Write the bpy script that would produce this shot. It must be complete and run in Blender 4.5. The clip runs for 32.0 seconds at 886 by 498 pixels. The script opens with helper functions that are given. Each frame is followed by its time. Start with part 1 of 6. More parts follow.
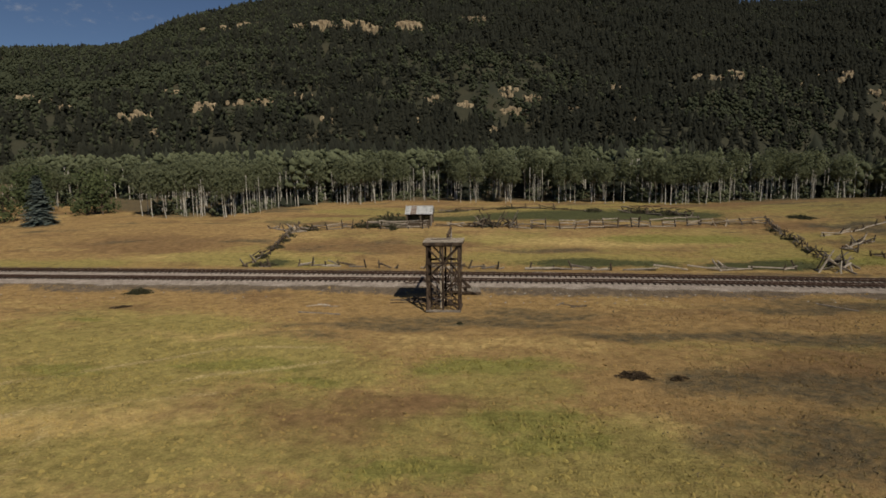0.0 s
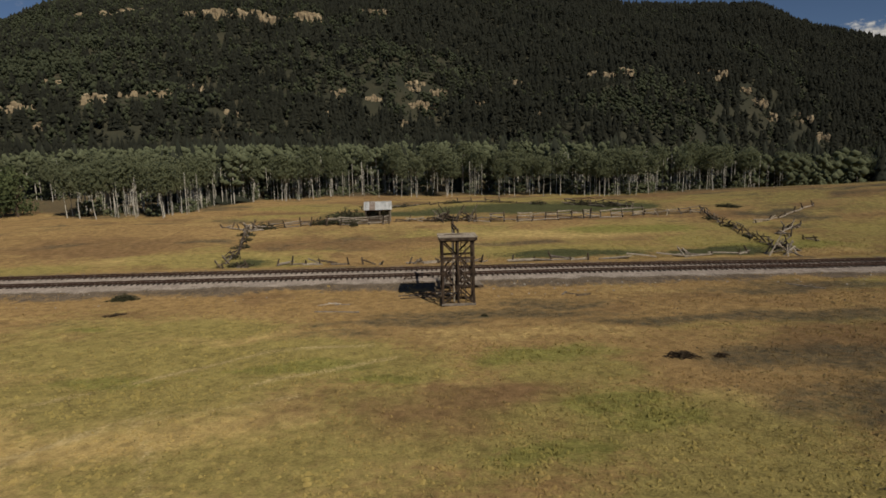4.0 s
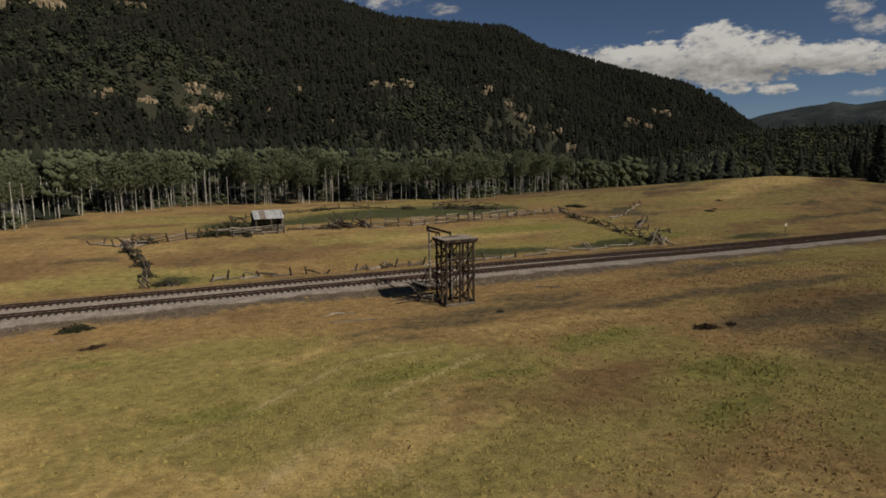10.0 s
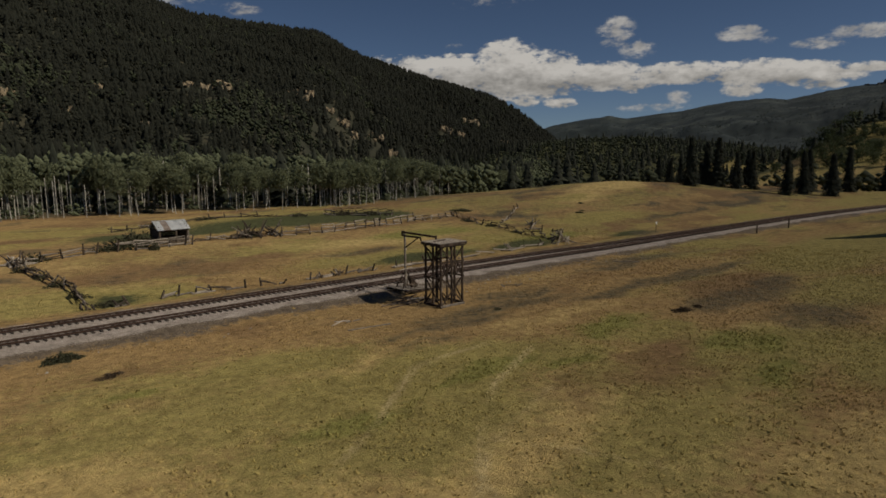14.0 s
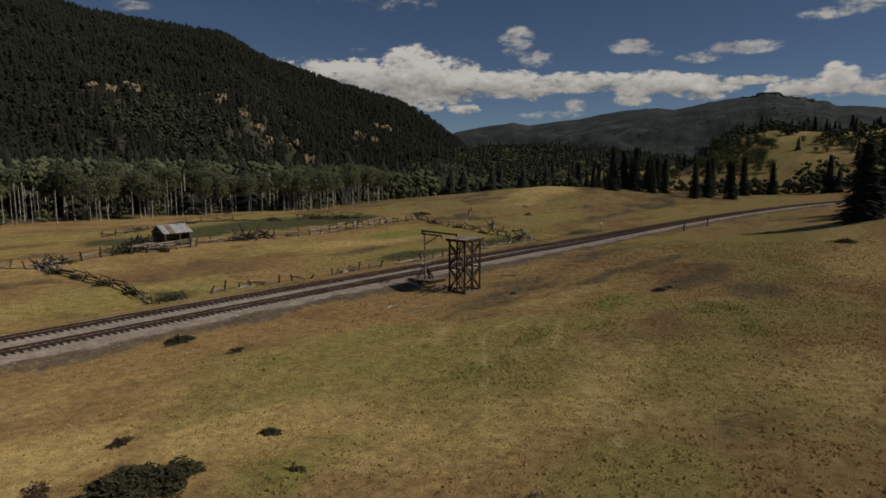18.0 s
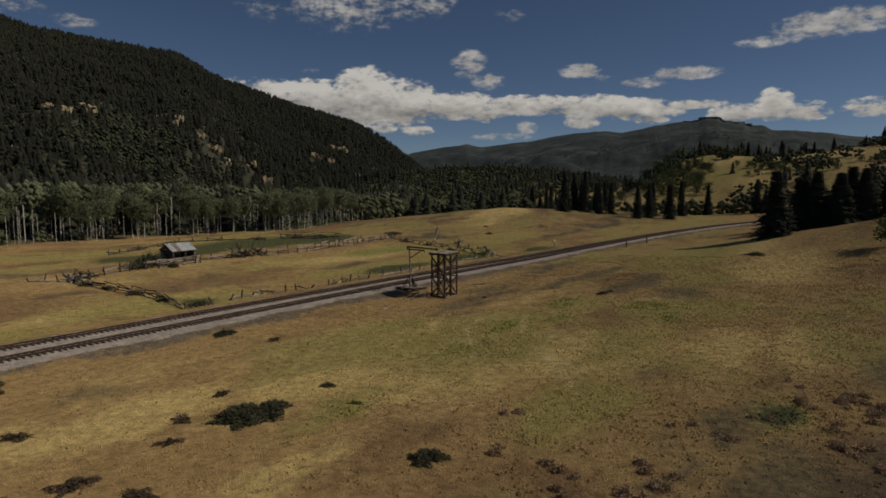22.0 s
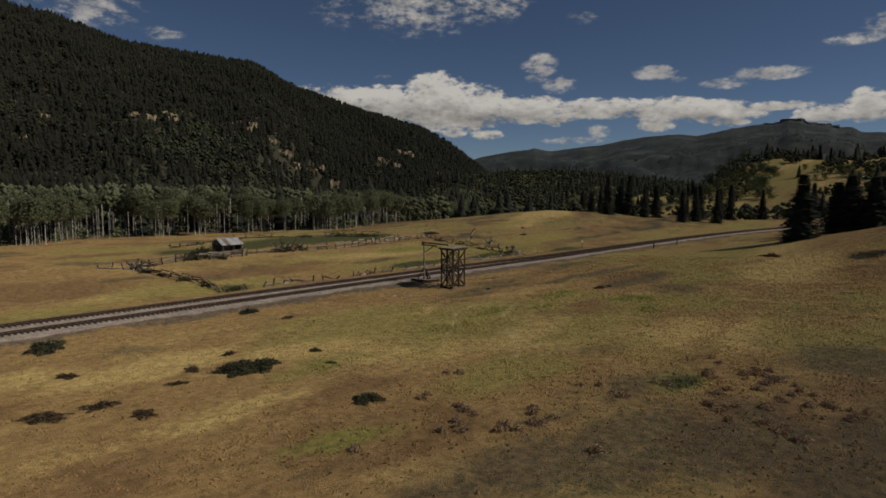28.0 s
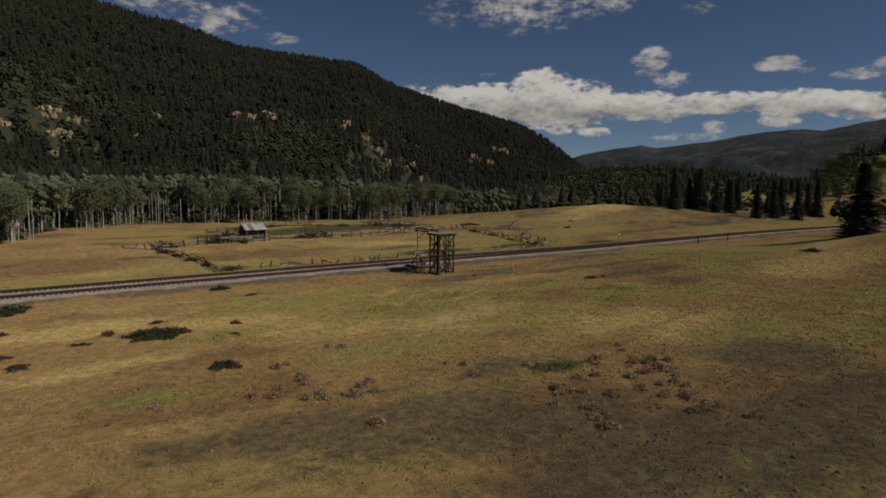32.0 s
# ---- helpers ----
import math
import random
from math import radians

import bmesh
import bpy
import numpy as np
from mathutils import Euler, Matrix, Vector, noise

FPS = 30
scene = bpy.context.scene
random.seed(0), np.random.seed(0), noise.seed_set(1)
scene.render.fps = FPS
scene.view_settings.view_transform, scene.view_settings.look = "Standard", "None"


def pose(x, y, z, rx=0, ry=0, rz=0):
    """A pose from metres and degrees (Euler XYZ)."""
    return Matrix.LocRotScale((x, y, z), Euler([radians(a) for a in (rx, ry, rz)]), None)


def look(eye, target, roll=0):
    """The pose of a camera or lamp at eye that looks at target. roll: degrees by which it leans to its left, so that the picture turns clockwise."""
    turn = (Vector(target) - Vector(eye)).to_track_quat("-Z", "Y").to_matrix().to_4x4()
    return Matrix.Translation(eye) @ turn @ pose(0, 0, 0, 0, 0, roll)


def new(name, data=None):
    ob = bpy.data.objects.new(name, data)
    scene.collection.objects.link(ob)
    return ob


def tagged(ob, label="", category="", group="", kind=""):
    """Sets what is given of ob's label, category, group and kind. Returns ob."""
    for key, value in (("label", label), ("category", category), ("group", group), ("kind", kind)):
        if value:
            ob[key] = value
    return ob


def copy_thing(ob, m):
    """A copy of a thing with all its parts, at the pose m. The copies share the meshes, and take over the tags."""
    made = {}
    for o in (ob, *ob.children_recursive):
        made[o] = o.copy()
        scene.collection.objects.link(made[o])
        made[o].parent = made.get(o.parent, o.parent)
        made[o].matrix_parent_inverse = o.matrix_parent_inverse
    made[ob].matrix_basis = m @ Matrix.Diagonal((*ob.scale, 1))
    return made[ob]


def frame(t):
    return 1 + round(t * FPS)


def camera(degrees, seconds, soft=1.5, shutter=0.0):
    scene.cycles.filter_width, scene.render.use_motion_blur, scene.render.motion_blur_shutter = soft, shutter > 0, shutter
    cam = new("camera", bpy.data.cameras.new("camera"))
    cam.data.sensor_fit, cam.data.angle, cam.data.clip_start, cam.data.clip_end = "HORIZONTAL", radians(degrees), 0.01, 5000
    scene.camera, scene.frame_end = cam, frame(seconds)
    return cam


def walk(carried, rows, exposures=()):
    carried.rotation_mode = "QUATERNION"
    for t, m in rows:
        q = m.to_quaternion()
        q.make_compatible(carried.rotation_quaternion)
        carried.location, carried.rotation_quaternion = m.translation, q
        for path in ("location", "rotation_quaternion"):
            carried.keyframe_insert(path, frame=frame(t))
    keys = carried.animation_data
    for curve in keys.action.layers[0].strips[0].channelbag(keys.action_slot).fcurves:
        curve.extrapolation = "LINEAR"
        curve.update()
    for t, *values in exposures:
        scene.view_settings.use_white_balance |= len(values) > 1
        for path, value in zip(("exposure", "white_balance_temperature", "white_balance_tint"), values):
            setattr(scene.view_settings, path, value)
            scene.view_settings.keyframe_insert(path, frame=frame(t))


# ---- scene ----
cam = camera(69.8, 32.0, soft=1.7)
PATH = [
    (0, (7.284, -52.575, 13.261), (7.061, -50.609, 12.967), -0.8),
    (0.5, (5.868, -52.870, 13.201), (5.703, -50.898, 12.912), -0.8),
    (1, (4.397, -53.088, 13.184), (4.286, -51.112, 12.897), -0.8),
    (1.5, (2.884, -53.274, 13.221), (2.822, -51.298, 12.918), -0.9),
    (2, (1.331, -53.457, 13.208), (1.318, -51.480, 12.906), -0.9),
    (2.5, (0.199, -53.558, 13.250), (0.210, -51.582, 12.946), -1.1),
    (4.5, (-3.670, -54.002, 13.745), (-3.504, -52.035, 13.425), -0.9),
    (5, (-5.093, -53.943, 13.698), (-4.831, -51.986, 13.385), -0.8),
    (5.5, (-6.652, -54.107, 13.770), (-6.317, -52.159, 13.463), -0.8),
    (6, (-8.290, -53.890, 13.689), (-7.898, -51.952, 13.388), -0.9),
    (6.5, (-9.808, -53.701, 13.727), (-9.384, -51.769, 13.431), -0.9),
    (7, (-11.510, -53.412, 13.670), (-11.053, -51.487, 13.378), -0.9),
    (7.5, (-13.301, -53.181, 13.700), (-12.801, -51.267, 13.410), -0.8),
    (8, (-15.024, -52.705, 13.665), (-14.472, -50.806, 13.373), -0.8),
    (8.5, (-16.868, -52.429, 13.668), (-16.261, -50.546, 13.373), -0.8),
    (9, (-18.624, -52.055, 13.738), (-17.959, -50.193, 13.438), -0.8),
    (9.5, (-20.473, -51.461, 13.740), (-19.746, -49.622, 13.438), -0.8),
    (10, (-22.309, -50.963, 13.813), (-21.520, -49.151, 13.507), -0.7),
    (10.5, (-24.194, -50.279, 13.863), (-23.335, -48.500, 13.553), -0.7),
    (11, (-26.096, -49.600, 13.944), (-25.170, -47.855, 13.630), -0.6),
    (11.5, (-27.976, -48.803, 13.982), (-26.987, -47.094, 13.669), -0.5),
    (12, (-29.752, -47.924, 13.988), (-28.710, -46.245, 13.681), -0.4),
    (12.5, (-31.577, -47.118, 14.010), (-30.489, -45.466, 13.712), -0.4),
    (13, (-33.378, -46.073, 14.086), (-32.235, -44.460, 13.784), -0.3),
    (13.5, (-35.108, -45.066, 14.080), (-33.891, -43.509, 13.773), -0.3),
    (14, (-37.017, -44.100, 14.024), (-35.732, -42.596, 13.732), -0.3),
    (14.5, (-39.052, -43.351, 14.007), (-37.716, -41.888, 13.733), -0.3),
    (15, (-41.241, -42.865, 14.039), (-39.862, -41.439, 13.788), -0.2),
    (15.5, (-43.273, -42.506, 14.025), (-41.862, -41.109, 13.779), -0.2),
    (17.5, (-51.334, -42.912, 14.523), (-49.859, -41.588, 14.255), -0.0),
    (18, (-53.123, -43.541, 14.653), (-51.629, -42.240, 14.375), -0.0),
    (18.5, (-54.948, -44.195, 14.838), (-53.441, -42.911, 14.560), 0.0),
    (19, (-56.596, -44.844, 14.933), (-55.068, -43.581, 14.663), -0.0),
    (19.5, (-58.282, -45.703, 15.108), (-56.741, -44.454, 14.852), 0.0),
    (20, (-59.920, -46.605, 15.341), (-58.367, -45.370, 15.094), -0.1),
    (20.5, (-61.586, -47.450, 15.456), (-60.019, -46.231, 15.215), -0.0),
    (21, (-63.285, -48.357, 15.461), (-61.706, -47.152, 15.226), -0.0),
    (21.5, (-64.998, -49.289, 15.629), (-63.413, -48.091, 15.406), 0.1),
    (22, (-66.575, -50.148, 15.599), (-64.985, -48.953, 15.385), 0.1),
    (22.5, (-68.171, -51.059, 15.634), (-66.582, -49.863, 15.426), 0.0),
    (23, (-69.958, -52.165, 15.780), (-68.365, -50.973, 15.572), 0.1),
    (23.5, (-71.090, -52.931, 15.870), (-69.495, -51.745, 15.655), 0.1),
    (24, (-71.831, -53.428, 16.021), (-70.248, -52.230, 15.771), 0.2),
    (24.5, (-72.076, -54.061, 15.988), (-70.515, -52.838, 15.724), 0.1),
    (25, (-72.134, -54.894, 15.975), (-70.604, -53.629, 15.730), 0.1),
    (25.5, (-71.888, -55.849, 15.910), (-70.382, -54.553, 15.683), 0.0),
    (27.5, (-68.888, -60.641, 15.438), (-67.419, -59.301, 15.229), 0.1),
    (28, (-67.911, -62.063, 15.232), (-66.458, -60.704, 15.031), 0.2),
    (28.5, (-66.780, -63.512, 14.885), (-65.351, -62.124, 14.707), 0.2),
    (29, (-65.367, -64.805, 14.612), (-63.960, -63.392, 14.453), 0.2),
    (29.5, (-63.868, -66.203, 14.316), (-62.487, -64.767, 14.144), 0.2),
    (30, (-62.347, -67.571, 14.072), (-61.003, -66.101, 13.891), 0.2),
    (30.5, (-60.696, -68.875, 13.848), (-59.380, -67.381, 13.661), 0.2),
    (31, (-58.975, -70.319, 13.757), (-57.695, -68.794, 13.568), 0.3),
    (31.5, (-57.106, -71.461, 13.531), (-55.860, -69.909, 13.333), 0.3),
    (32, (-55.130, -72.632, 13.424), (-53.913, -71.059, 13.215), 0.4),
]
walk(cam, [(t, look(e, g, r)) for t, e, g, r in PATH], exposures=((0.0, -0.68), (6.0, -0.72), (13.0, -0.88), (19.0, -0.9), (32.0, -0.88)))

# ---------------------------------------------------------------- world, sun
SUN_TO = Vector((3.6, -5.7, 5.75)).normalized()
world = bpy.data.worlds.new("sky")
scene.world = world
world.use_nodes = True


def build_world():
    nt = world.node_tree
    nt.nodes.clear()
    N, L = nt.nodes.new, nt.links.new

    def math_(op, a, b=None, c=None, clamp=False):
        n = N("ShaderNodeMath")
        n.operation, n.use_clamp = op, clamp
        for i, v in enumerate((a, b, c)):
            if v is None:
                continue
            if isinstance(v, (int, float)):
                n.inputs[i].default_value = v
            else:
                L(v, n.inputs[i])
        return n.outputs[0]

    out, bg = N("ShaderNodeOutputWorld"), N("ShaderNodeBackground")
    sky = N("ShaderNodeTexSky")
    sky.sky_type, sky.sun_disc = "NISHITA", False
    sky.sun_elevation = math.asin(SUN_TO.z)
    sky.sun_rotation = math.atan2(SUN_TO.x, SUN_TO.y)
    sky.altitude, sky.air_density, sky.dust_density, sky.ozone_density = 2800, 0.75, 1.5, 2.4
    co = N("ShaderNodeTexCoord")
    sep = N("ShaderNodeSeparateXYZ")
    L(co.outputs["Generated"], sep.inputs[0])
    x, y, z = sep.outputs
    az = math_("MULTIPLY", math_("ARCTAN2", x, y), 180 / math.pi)
    el = math_("MULTIPLY", math_("ARCSINE", math_("MAXIMUM", math_("MINIMUM", z, 0.999), -0.999)), 180 / math.pi)
    flat = N("ShaderNodeCombineXYZ")
    L(az, flat.inputs[0]), L(math_("MULTIPLY", el, 1.9), flat.inputs[1])

    def noise_(scale, detail, rough):
        n = N("ShaderNodeTexNoise")
        n.inputs["Scale"].default_value, n.inputs["Detail"].default_value, n.inputs["Roughness"].default_value = scale, detail, rough
        L(flat.outputs[0], n.inputs["Vector"])
        return n.outputs[0]

    puff = math_("SUBTRACT", noise_(0.42, 7, 0.6), 0.5)
    fine = math_("SUBTRACT", noise_(1.3, 6, 0.6), 0.5)
    streak = math_("SUBTRACT", noise_(0.8, 7, 0.65), 0.5)
    # azimuth, elevation, half width, half height, density
    heaped = [(37, 6.8, 5, 1.5, 1.2), (42, 6.7, 4, 1.6, 1.3), (46.3, 6.9, 3.6, 2.3, 1.4), (49.8, 6.5, 3.2, 1.9, 1.3), (54.2, 6.4, 4.2, 1.15, 1.25), (57.0, 5.7, 1.8, 0.7, 1.0), (60.5, 6.45, 4.8, 0.85, 1.25), (66, 6.2, 4.2, 0.95, 1.25), (65.2, 5.1, 1.6, 0.7, 1.0),
              (70, 5.9, 3.6, 0.9, 1.2), (70.8, 5.3, 1.7, 0.6, 1.0), (74, 6.25, 3.4, 0.36, 1.1), (47.8, 4.6, 1.2, 0.6, 0.9), (50.8, 4.4, 1.5, 0.5, 0.9), (77.5, 5.4, 2.2, 0.75, 1.1), (80.2, 5.8, 1.5, 1.2, 1.2), (82.2, 5.3, 2.0, 0.8, 1.0), (87.5, 5.4, 3, 0.8, 0.9)]
    thin = [(44.7, 14.9, 6, 2.2, 0.72), (51, 15.2, 4, 1.5, 0.7), (38.5, 14.6, 4, 1.5, 0.5), (59.3, 14.1, 2.2, 0.6, 0.5), (55.3, 10.1, 1.7, 1.2, 0.9), (57, 8.6, 1.6, 0.7, 0.9), (64.9, 9.35, 1.8, 0.55, 1.2), (66.9, 8.8, 1.0, 0.4, 0.5),
            (70.4, 8.2, 2.0, 0.4, 1.0), (73.6, 8.8, 3.0, 0.5, 1.1), (79.4, 10.8, 2.4, 0.4, 0.9), (84, 11.7, 4.5, 0.9, 1.1), (18.6, 13.2, 4, 1.3, 0.75), (14, 14.4, 4, 1.5, 0.7), (23.9, 11.9, 1.8, 0.5, 0.8), (41.4, 9.2, 1.4, 0.4, 0.5)]
    low = [(60.4, 4.6, 1.1, 0.55, 0.9), (58.4, 3.9, 3, 0.35, 0.8), (-36, 11, 12, 1.5, 0.34), (-46, 12.5, 9, 1.0, 0.36), (-75, 12, 20, 2.5, 0.7)]
    behind = [(110, 9, 16, 2.0, 0.9), (140, 12, 18, 3.0, 0.8), (-120, 14, 22, 3.0, 0.8), (180, 16, 22, 3.0, 0.8)]

    def gather(clouds, flat_base):
        total, lift = None, None
        for a, e, w, h, d in clouds:
            w, h, d = w * 1.25, h * 1.5, d * 0.85
            u = math_("DIVIDE", math_("SUBTRACT", az, a), w)
            v = math_("DIVIDE", math_("SUBTRACT", el, e), h)
            under = math_("MULTIPLY", math_("MINIMUM", v, 0.0), flat_base)
            r = math_("ADD", math_("MULTIPLY", u, u), math_("ADD", math_("MULTIPLY", v, v), math_("MULTIPLY", under, under)))
            m = math_("MULTIPLY", math_("SUBTRACT", 1.0, r, clamp=True), d)
            up = math_("MULTIPLY", m, v)
            total = m if total is None else math_("MAXIMUM", total, m)
            lift = up if lift is None else math_("ADD", lift, up)
        return total, lift

    def step_(value, lo, hi, a=0.0, b=1.0):
        n = N("ShaderNodeMapRange")
        n.interpolation_type = "SMOOTHSTEP"
        L(value, n.inputs[0])
        for i, q in enumerate((lo, hi, a, b)):
            n.inputs[i + 1].default_value = q
        return n.outputs[0]

    total, lift = gather(heaped + behind, 0.9)
    dens = math_("ADD", total, math_("ADD", math_("MULTIPLY", puff, 2.1), math_("MULTIPLY", fine, 1.5)))
    thick = step_(math_("MULTIPLY", dens, math_("MULTIPLY", total, 3.0, clamp=True)), 0.22, 0.75)
    veil, _ = gather(thin + low, 0.0)
    veil_dens = math_("ADD", veil, math_("ADD", math_("MULTIPLY", streak, 3.0), math_("MULTIPLY", puff, 1.6)))
    wisp = step_(math_("MULTIPLY", veil_dens, math_("MULTIPLY", veil, 1.8, clamp=True)), 0.12, 1.05, 0.0, 0.85)
    shade = N("ShaderNodeMapRange")
    L(math_("ADD", math_("MULTIPLY", lift, 1.2), math_("ADD", math_("MULTIPLY", puff, 3.0), math_("MULTIPLY", fine, 1.2))), shade.inputs[0])
    shade.inputs[1].default_value, shade.inputs[2].default_value, shade.inputs[3].default_value, shade.inputs[4].default_value = -0.8, 0.7, 0.4, 1.0
    alpha = math_("MAXIMUM", thick, wisp)
    white = N("ShaderNodeCombineColor")
    for i, k in enumerate((13.0, 12.4, 11.5)):
        L(math_("MULTIPLY", shade.outputs[0], k), white.inputs[i])
    mix = N("ShaderNodeMix")
    mix.data_type = "RGBA"
    L(alpha, mix.inputs["Factor"]), L(sky.outputs[0], mix.inputs["A"]), L(white.outputs[0], mix.inputs["B"])
    L(mix.outputs["Result"], bg.inputs[0])
    bg.inputs[1].default_value = 0.068
    L(bg.outputs[0], out.inputs[0])


build_world()
sun = new("sun", bpy.data.lights.new("sun", "SUN"))
sun.data.energy, sun.data.angle, sun.data.color = 4.6, radians(0.5), (1.0, 0.9, 0.74)
sun.matrix_world = look((60, -90, 120), Vector((60, -90, 120)) - SUN_TO)

# ---------------------------------------------------------------- helpers
rng = np.random.default_rng(7)


def part(name, bm, material, parent=None, label=""):
    me = bpy.data.meshes.new(name)
    bm.to_mesh(me)
    bm.free()
    me.materials.append(material)
    ob = new(name, me)
    if parent is not None:
        ob.parent = parent
    return tagged(ob, label)


def thing(name, label, category, group="", kind="", at=None):
    ob = new(name)
    if at is not None:
        ob.matrix_world = at
    return tagged(ob, label, category, group, kind)


def raw(name, verts, faces, material, parent=None, label="", smooth=False):
    me = bpy.data.meshes.new(name)
    me.from_pydata(verts, [], faces)
    me.materials.append(material)
    if smooth:
        me.polygons.foreach_set("use_smooth", [True] * len(me.polygons))
    ob = new(name, me)
    if parent is not None:
        ob.parent = parent
    return tagged(ob, label)


def lattice(name, verts, quads, material, smooth=True):
    """A large mesh from arrays; quads is (n, 3) or (n, 4)."""
    k = quads.shape[1]
    me = bpy.data.meshes.new(name)
    me.vertices.add(len(verts))
    me.vertices.foreach_set("co", np.asarray(verts, np.float32).ravel())
    me.loops.add(quads.size)
    me.loops.foreach_set("vertex_index", quads.astype(np.int32).ravel())
    me.polygons.add(len(quads))
    me.polygons.foreach_set("loop_start", np.arange(0, quads.size, k, dtype=np.int32))
    me.polygons.foreach_set("use_smooth", np.full(len(quads), smooth))
    me.update(calc_edges=True)
    me.materials.append(material)
    return new(name, me)


def hash2(i, j):
    h = np.sin(i * 127.1 + j * 311.7) * 43758.5453
    return h - np.floor(h)


def vnoise(x, y):
    i, j = np.floor(x), np.floor(y)
    u, v = x - i, y - j
    u, v = u * u * (3 - 2 * u), v * v * (3 - 2 * v)
    a, b, c, d = hash2(i, j), hash2(i + 1, j), hash2(i, j + 1), hash2(i + 1, j + 1)
    return (a * (1 - u) + b * u) * (1 - v) + (c * (1 - u) + d * u) * v


def fbm(x, y, octaves=4, gain=0.5):
    s, amp, tot = 0.0, 1.0, 0.0
    for k in range(octaves):
        s = s + amp * vnoise(x * 2 ** k + 17.3 * k, y * 2 ** k - 9.1 * k)
        tot, amp = tot + amp, amp * gain
    return s / tot


def stick(bm, a, b, r0, r1=None, sides=6, wobble=0.0):
    """A tapered, slightly bent pole from a to b."""
    a, b = Vector(a), Vector(b)
    r1 = r0 if r1 is None else r1
    way = (b - a).normalized()
    side = way.orthogonal().normalized()
    up = way.cross(side)
    rings = []
    segs = 3 if wobble else 1
    bend = side * random.uniform(-1, 1) * wobble + up * random.uniform(-1, 1) * wobble
    for s in range(segs + 1):
        f = s / segs
        c = a.lerp(b, f) + bend * math.sin(f * math.pi)
        r = r0 + (r1 - r0) * f
        rings.append([bm.verts.new(c + (side * math.cos(k * math.tau / sides) + up * math.sin(k * math.tau / sides)) * r) for k in range(sides)])
    for p, q in zip(rings, rings[1:]):
        for k in range(sides):
            bm.faces.new((p[k], p[(k + 1) % sides], q[(k + 1) % sides], q[k]))
    bm.faces.new(rings[0][::-1]), bm.faces.new(rings[-1])
    return bm


def beam(bm, a, b, w, h, roll=0.0, bevel=0.0):
    """A squared timber from a to b: w across, h high."""
    a, b = Vector(a), Vector(b)
    way = (b - a).normalized()
    ref = Vector((0, 0, 1)) if abs(way.z) < 0.95 else Vector((0, 1, 0))
    side = way.cross(ref).normalized()
    up = side.cross(way)
    if roll:
        q = Matrix.Rotation(roll, 3, way)
        side, up = q @ side, q @ up
    c = min(w, h) * (bevel or 0.12)
    shape = [(-w / 2 + c, -h / 2), (w / 2 - c, -h / 2), (w / 2, -h / 2 + c), (w / 2, h / 2 - c), (w / 2 - c, h / 2), (-w / 2 + c, h / 2), (-w / 2, h / 2 - c), (-w / 2, -h / 2 + c)]
    r = [[bm.verts.new(p + side * u + up * v) for u, v in shape] for p in (a, b)]
    for k in range(8):
        bm.faces.new((r[0][k], r[0][(k + 1) % 8], r[1][(k + 1) % 8], r[1][k]))
    bm.faces.new(r[0][::-1]), bm.faces.new(r[1])
    return bm


def B():
    return bmesh.new()


# ---------------------------------------------------------------- materials
def surface(name, colors, scale=3.0, detail=6, rough=0.9, bump=0.3, fine=40.0, stretch=(1, 1, 1), vary=0.25, metallic=0.0, spec=0.3):
    """Colours blended by noise at two scales, shifted a little from object to object."""
    m = bpy.data.materials.new(name)
    m.use_nodes = True
    nt = m.node_tree
    N, L = nt.nodes.new, nt.links.new
    b = nt.nodes["Principled BSDF"]
    co, mp = N("ShaderNodeTexCoord"), N("ShaderNodeMapping")
    mp.inputs["Scale"].default_value = stretch
    info = N("ShaderNodeObjectInfo")
    L(co.outputs["Object"], mp.inputs["Vector"])
    n1, n2 = N("ShaderNodeTexNoise"), N("ShaderNodeTexNoise")
    n1.noise_dimensions = n2.noise_dimensions = "4D"
    w = N("ShaderNodeMath")
    w.operation = "MULTIPLY"
    w.inputs[1].default_value = 37.0
    L(info.outputs["Random"], w.inputs[0])
    for n, s, d in ((n1, scale, detail), (n2, fine, 4)):
        n.inputs["Scale"].default_value, n.inputs["Detail"].default_value, n.inputs["Roughness"].default_value = s, d, 0.6
        L(mp.outputs[0], n.inputs["Vector"]), L(w.outputs[0], n.inputs["W"])
    ramp = N("ShaderNodeValToRGB")
    els = ramp.color_ramp.elements
    while len(els) < len(colors):
        els.new(0.5)
    for i, (e, c) in enumerate(zip(els, colors)):
        e.position, e.color = 0.3 + 0.4 * i / max(1, len(colors) - 1), (*c, 1)
    L(n1.outputs[0], ramp.inputs[0])
    hsv = N("ShaderNodeHueSaturation")
    v = N("ShaderNodeMath")
    v.operation, v.inputs[1].default_value = "MULTIPLY_ADD", 2 * vary
    L(n2.outputs[0], v.inputs[0])
    v2 = N("ShaderNodeMath")
    v2.operation, v2.inputs[1].default_value, v2.inputs[2].default_value = "MULTIPLY_ADD", 0.3 * vary * 2, 1 - vary * 1.3
    L(info.outputs["Random"], v2.inputs[0]), L(v2.outputs[0], v.inputs[2])
    L(v.outputs[0], hsv.inputs["Value"]), L(ramp.outputs[0], hsv.inputs["Color"])
    L(hsv.outputs[0], b.inputs["Base Color"])
    b.inputs["Roughness"].default_value, b.inputs["Metallic"].default_value = rough, metallic
    b.inputs["Specular IOR Level"].default_value, b.inputs["Diffuse Roughness"].default_value = spec, 0.8
    if bump:
        bp = N("ShaderNodeBump")
        bp.inputs["Strength"].default_value, bp.inputs["Distance"].default_value = bump, 0.02
        L(n2.outputs[0], bp.inputs["Height"]), L(bp.outputs[0], b.inputs["Normal"])
    return m


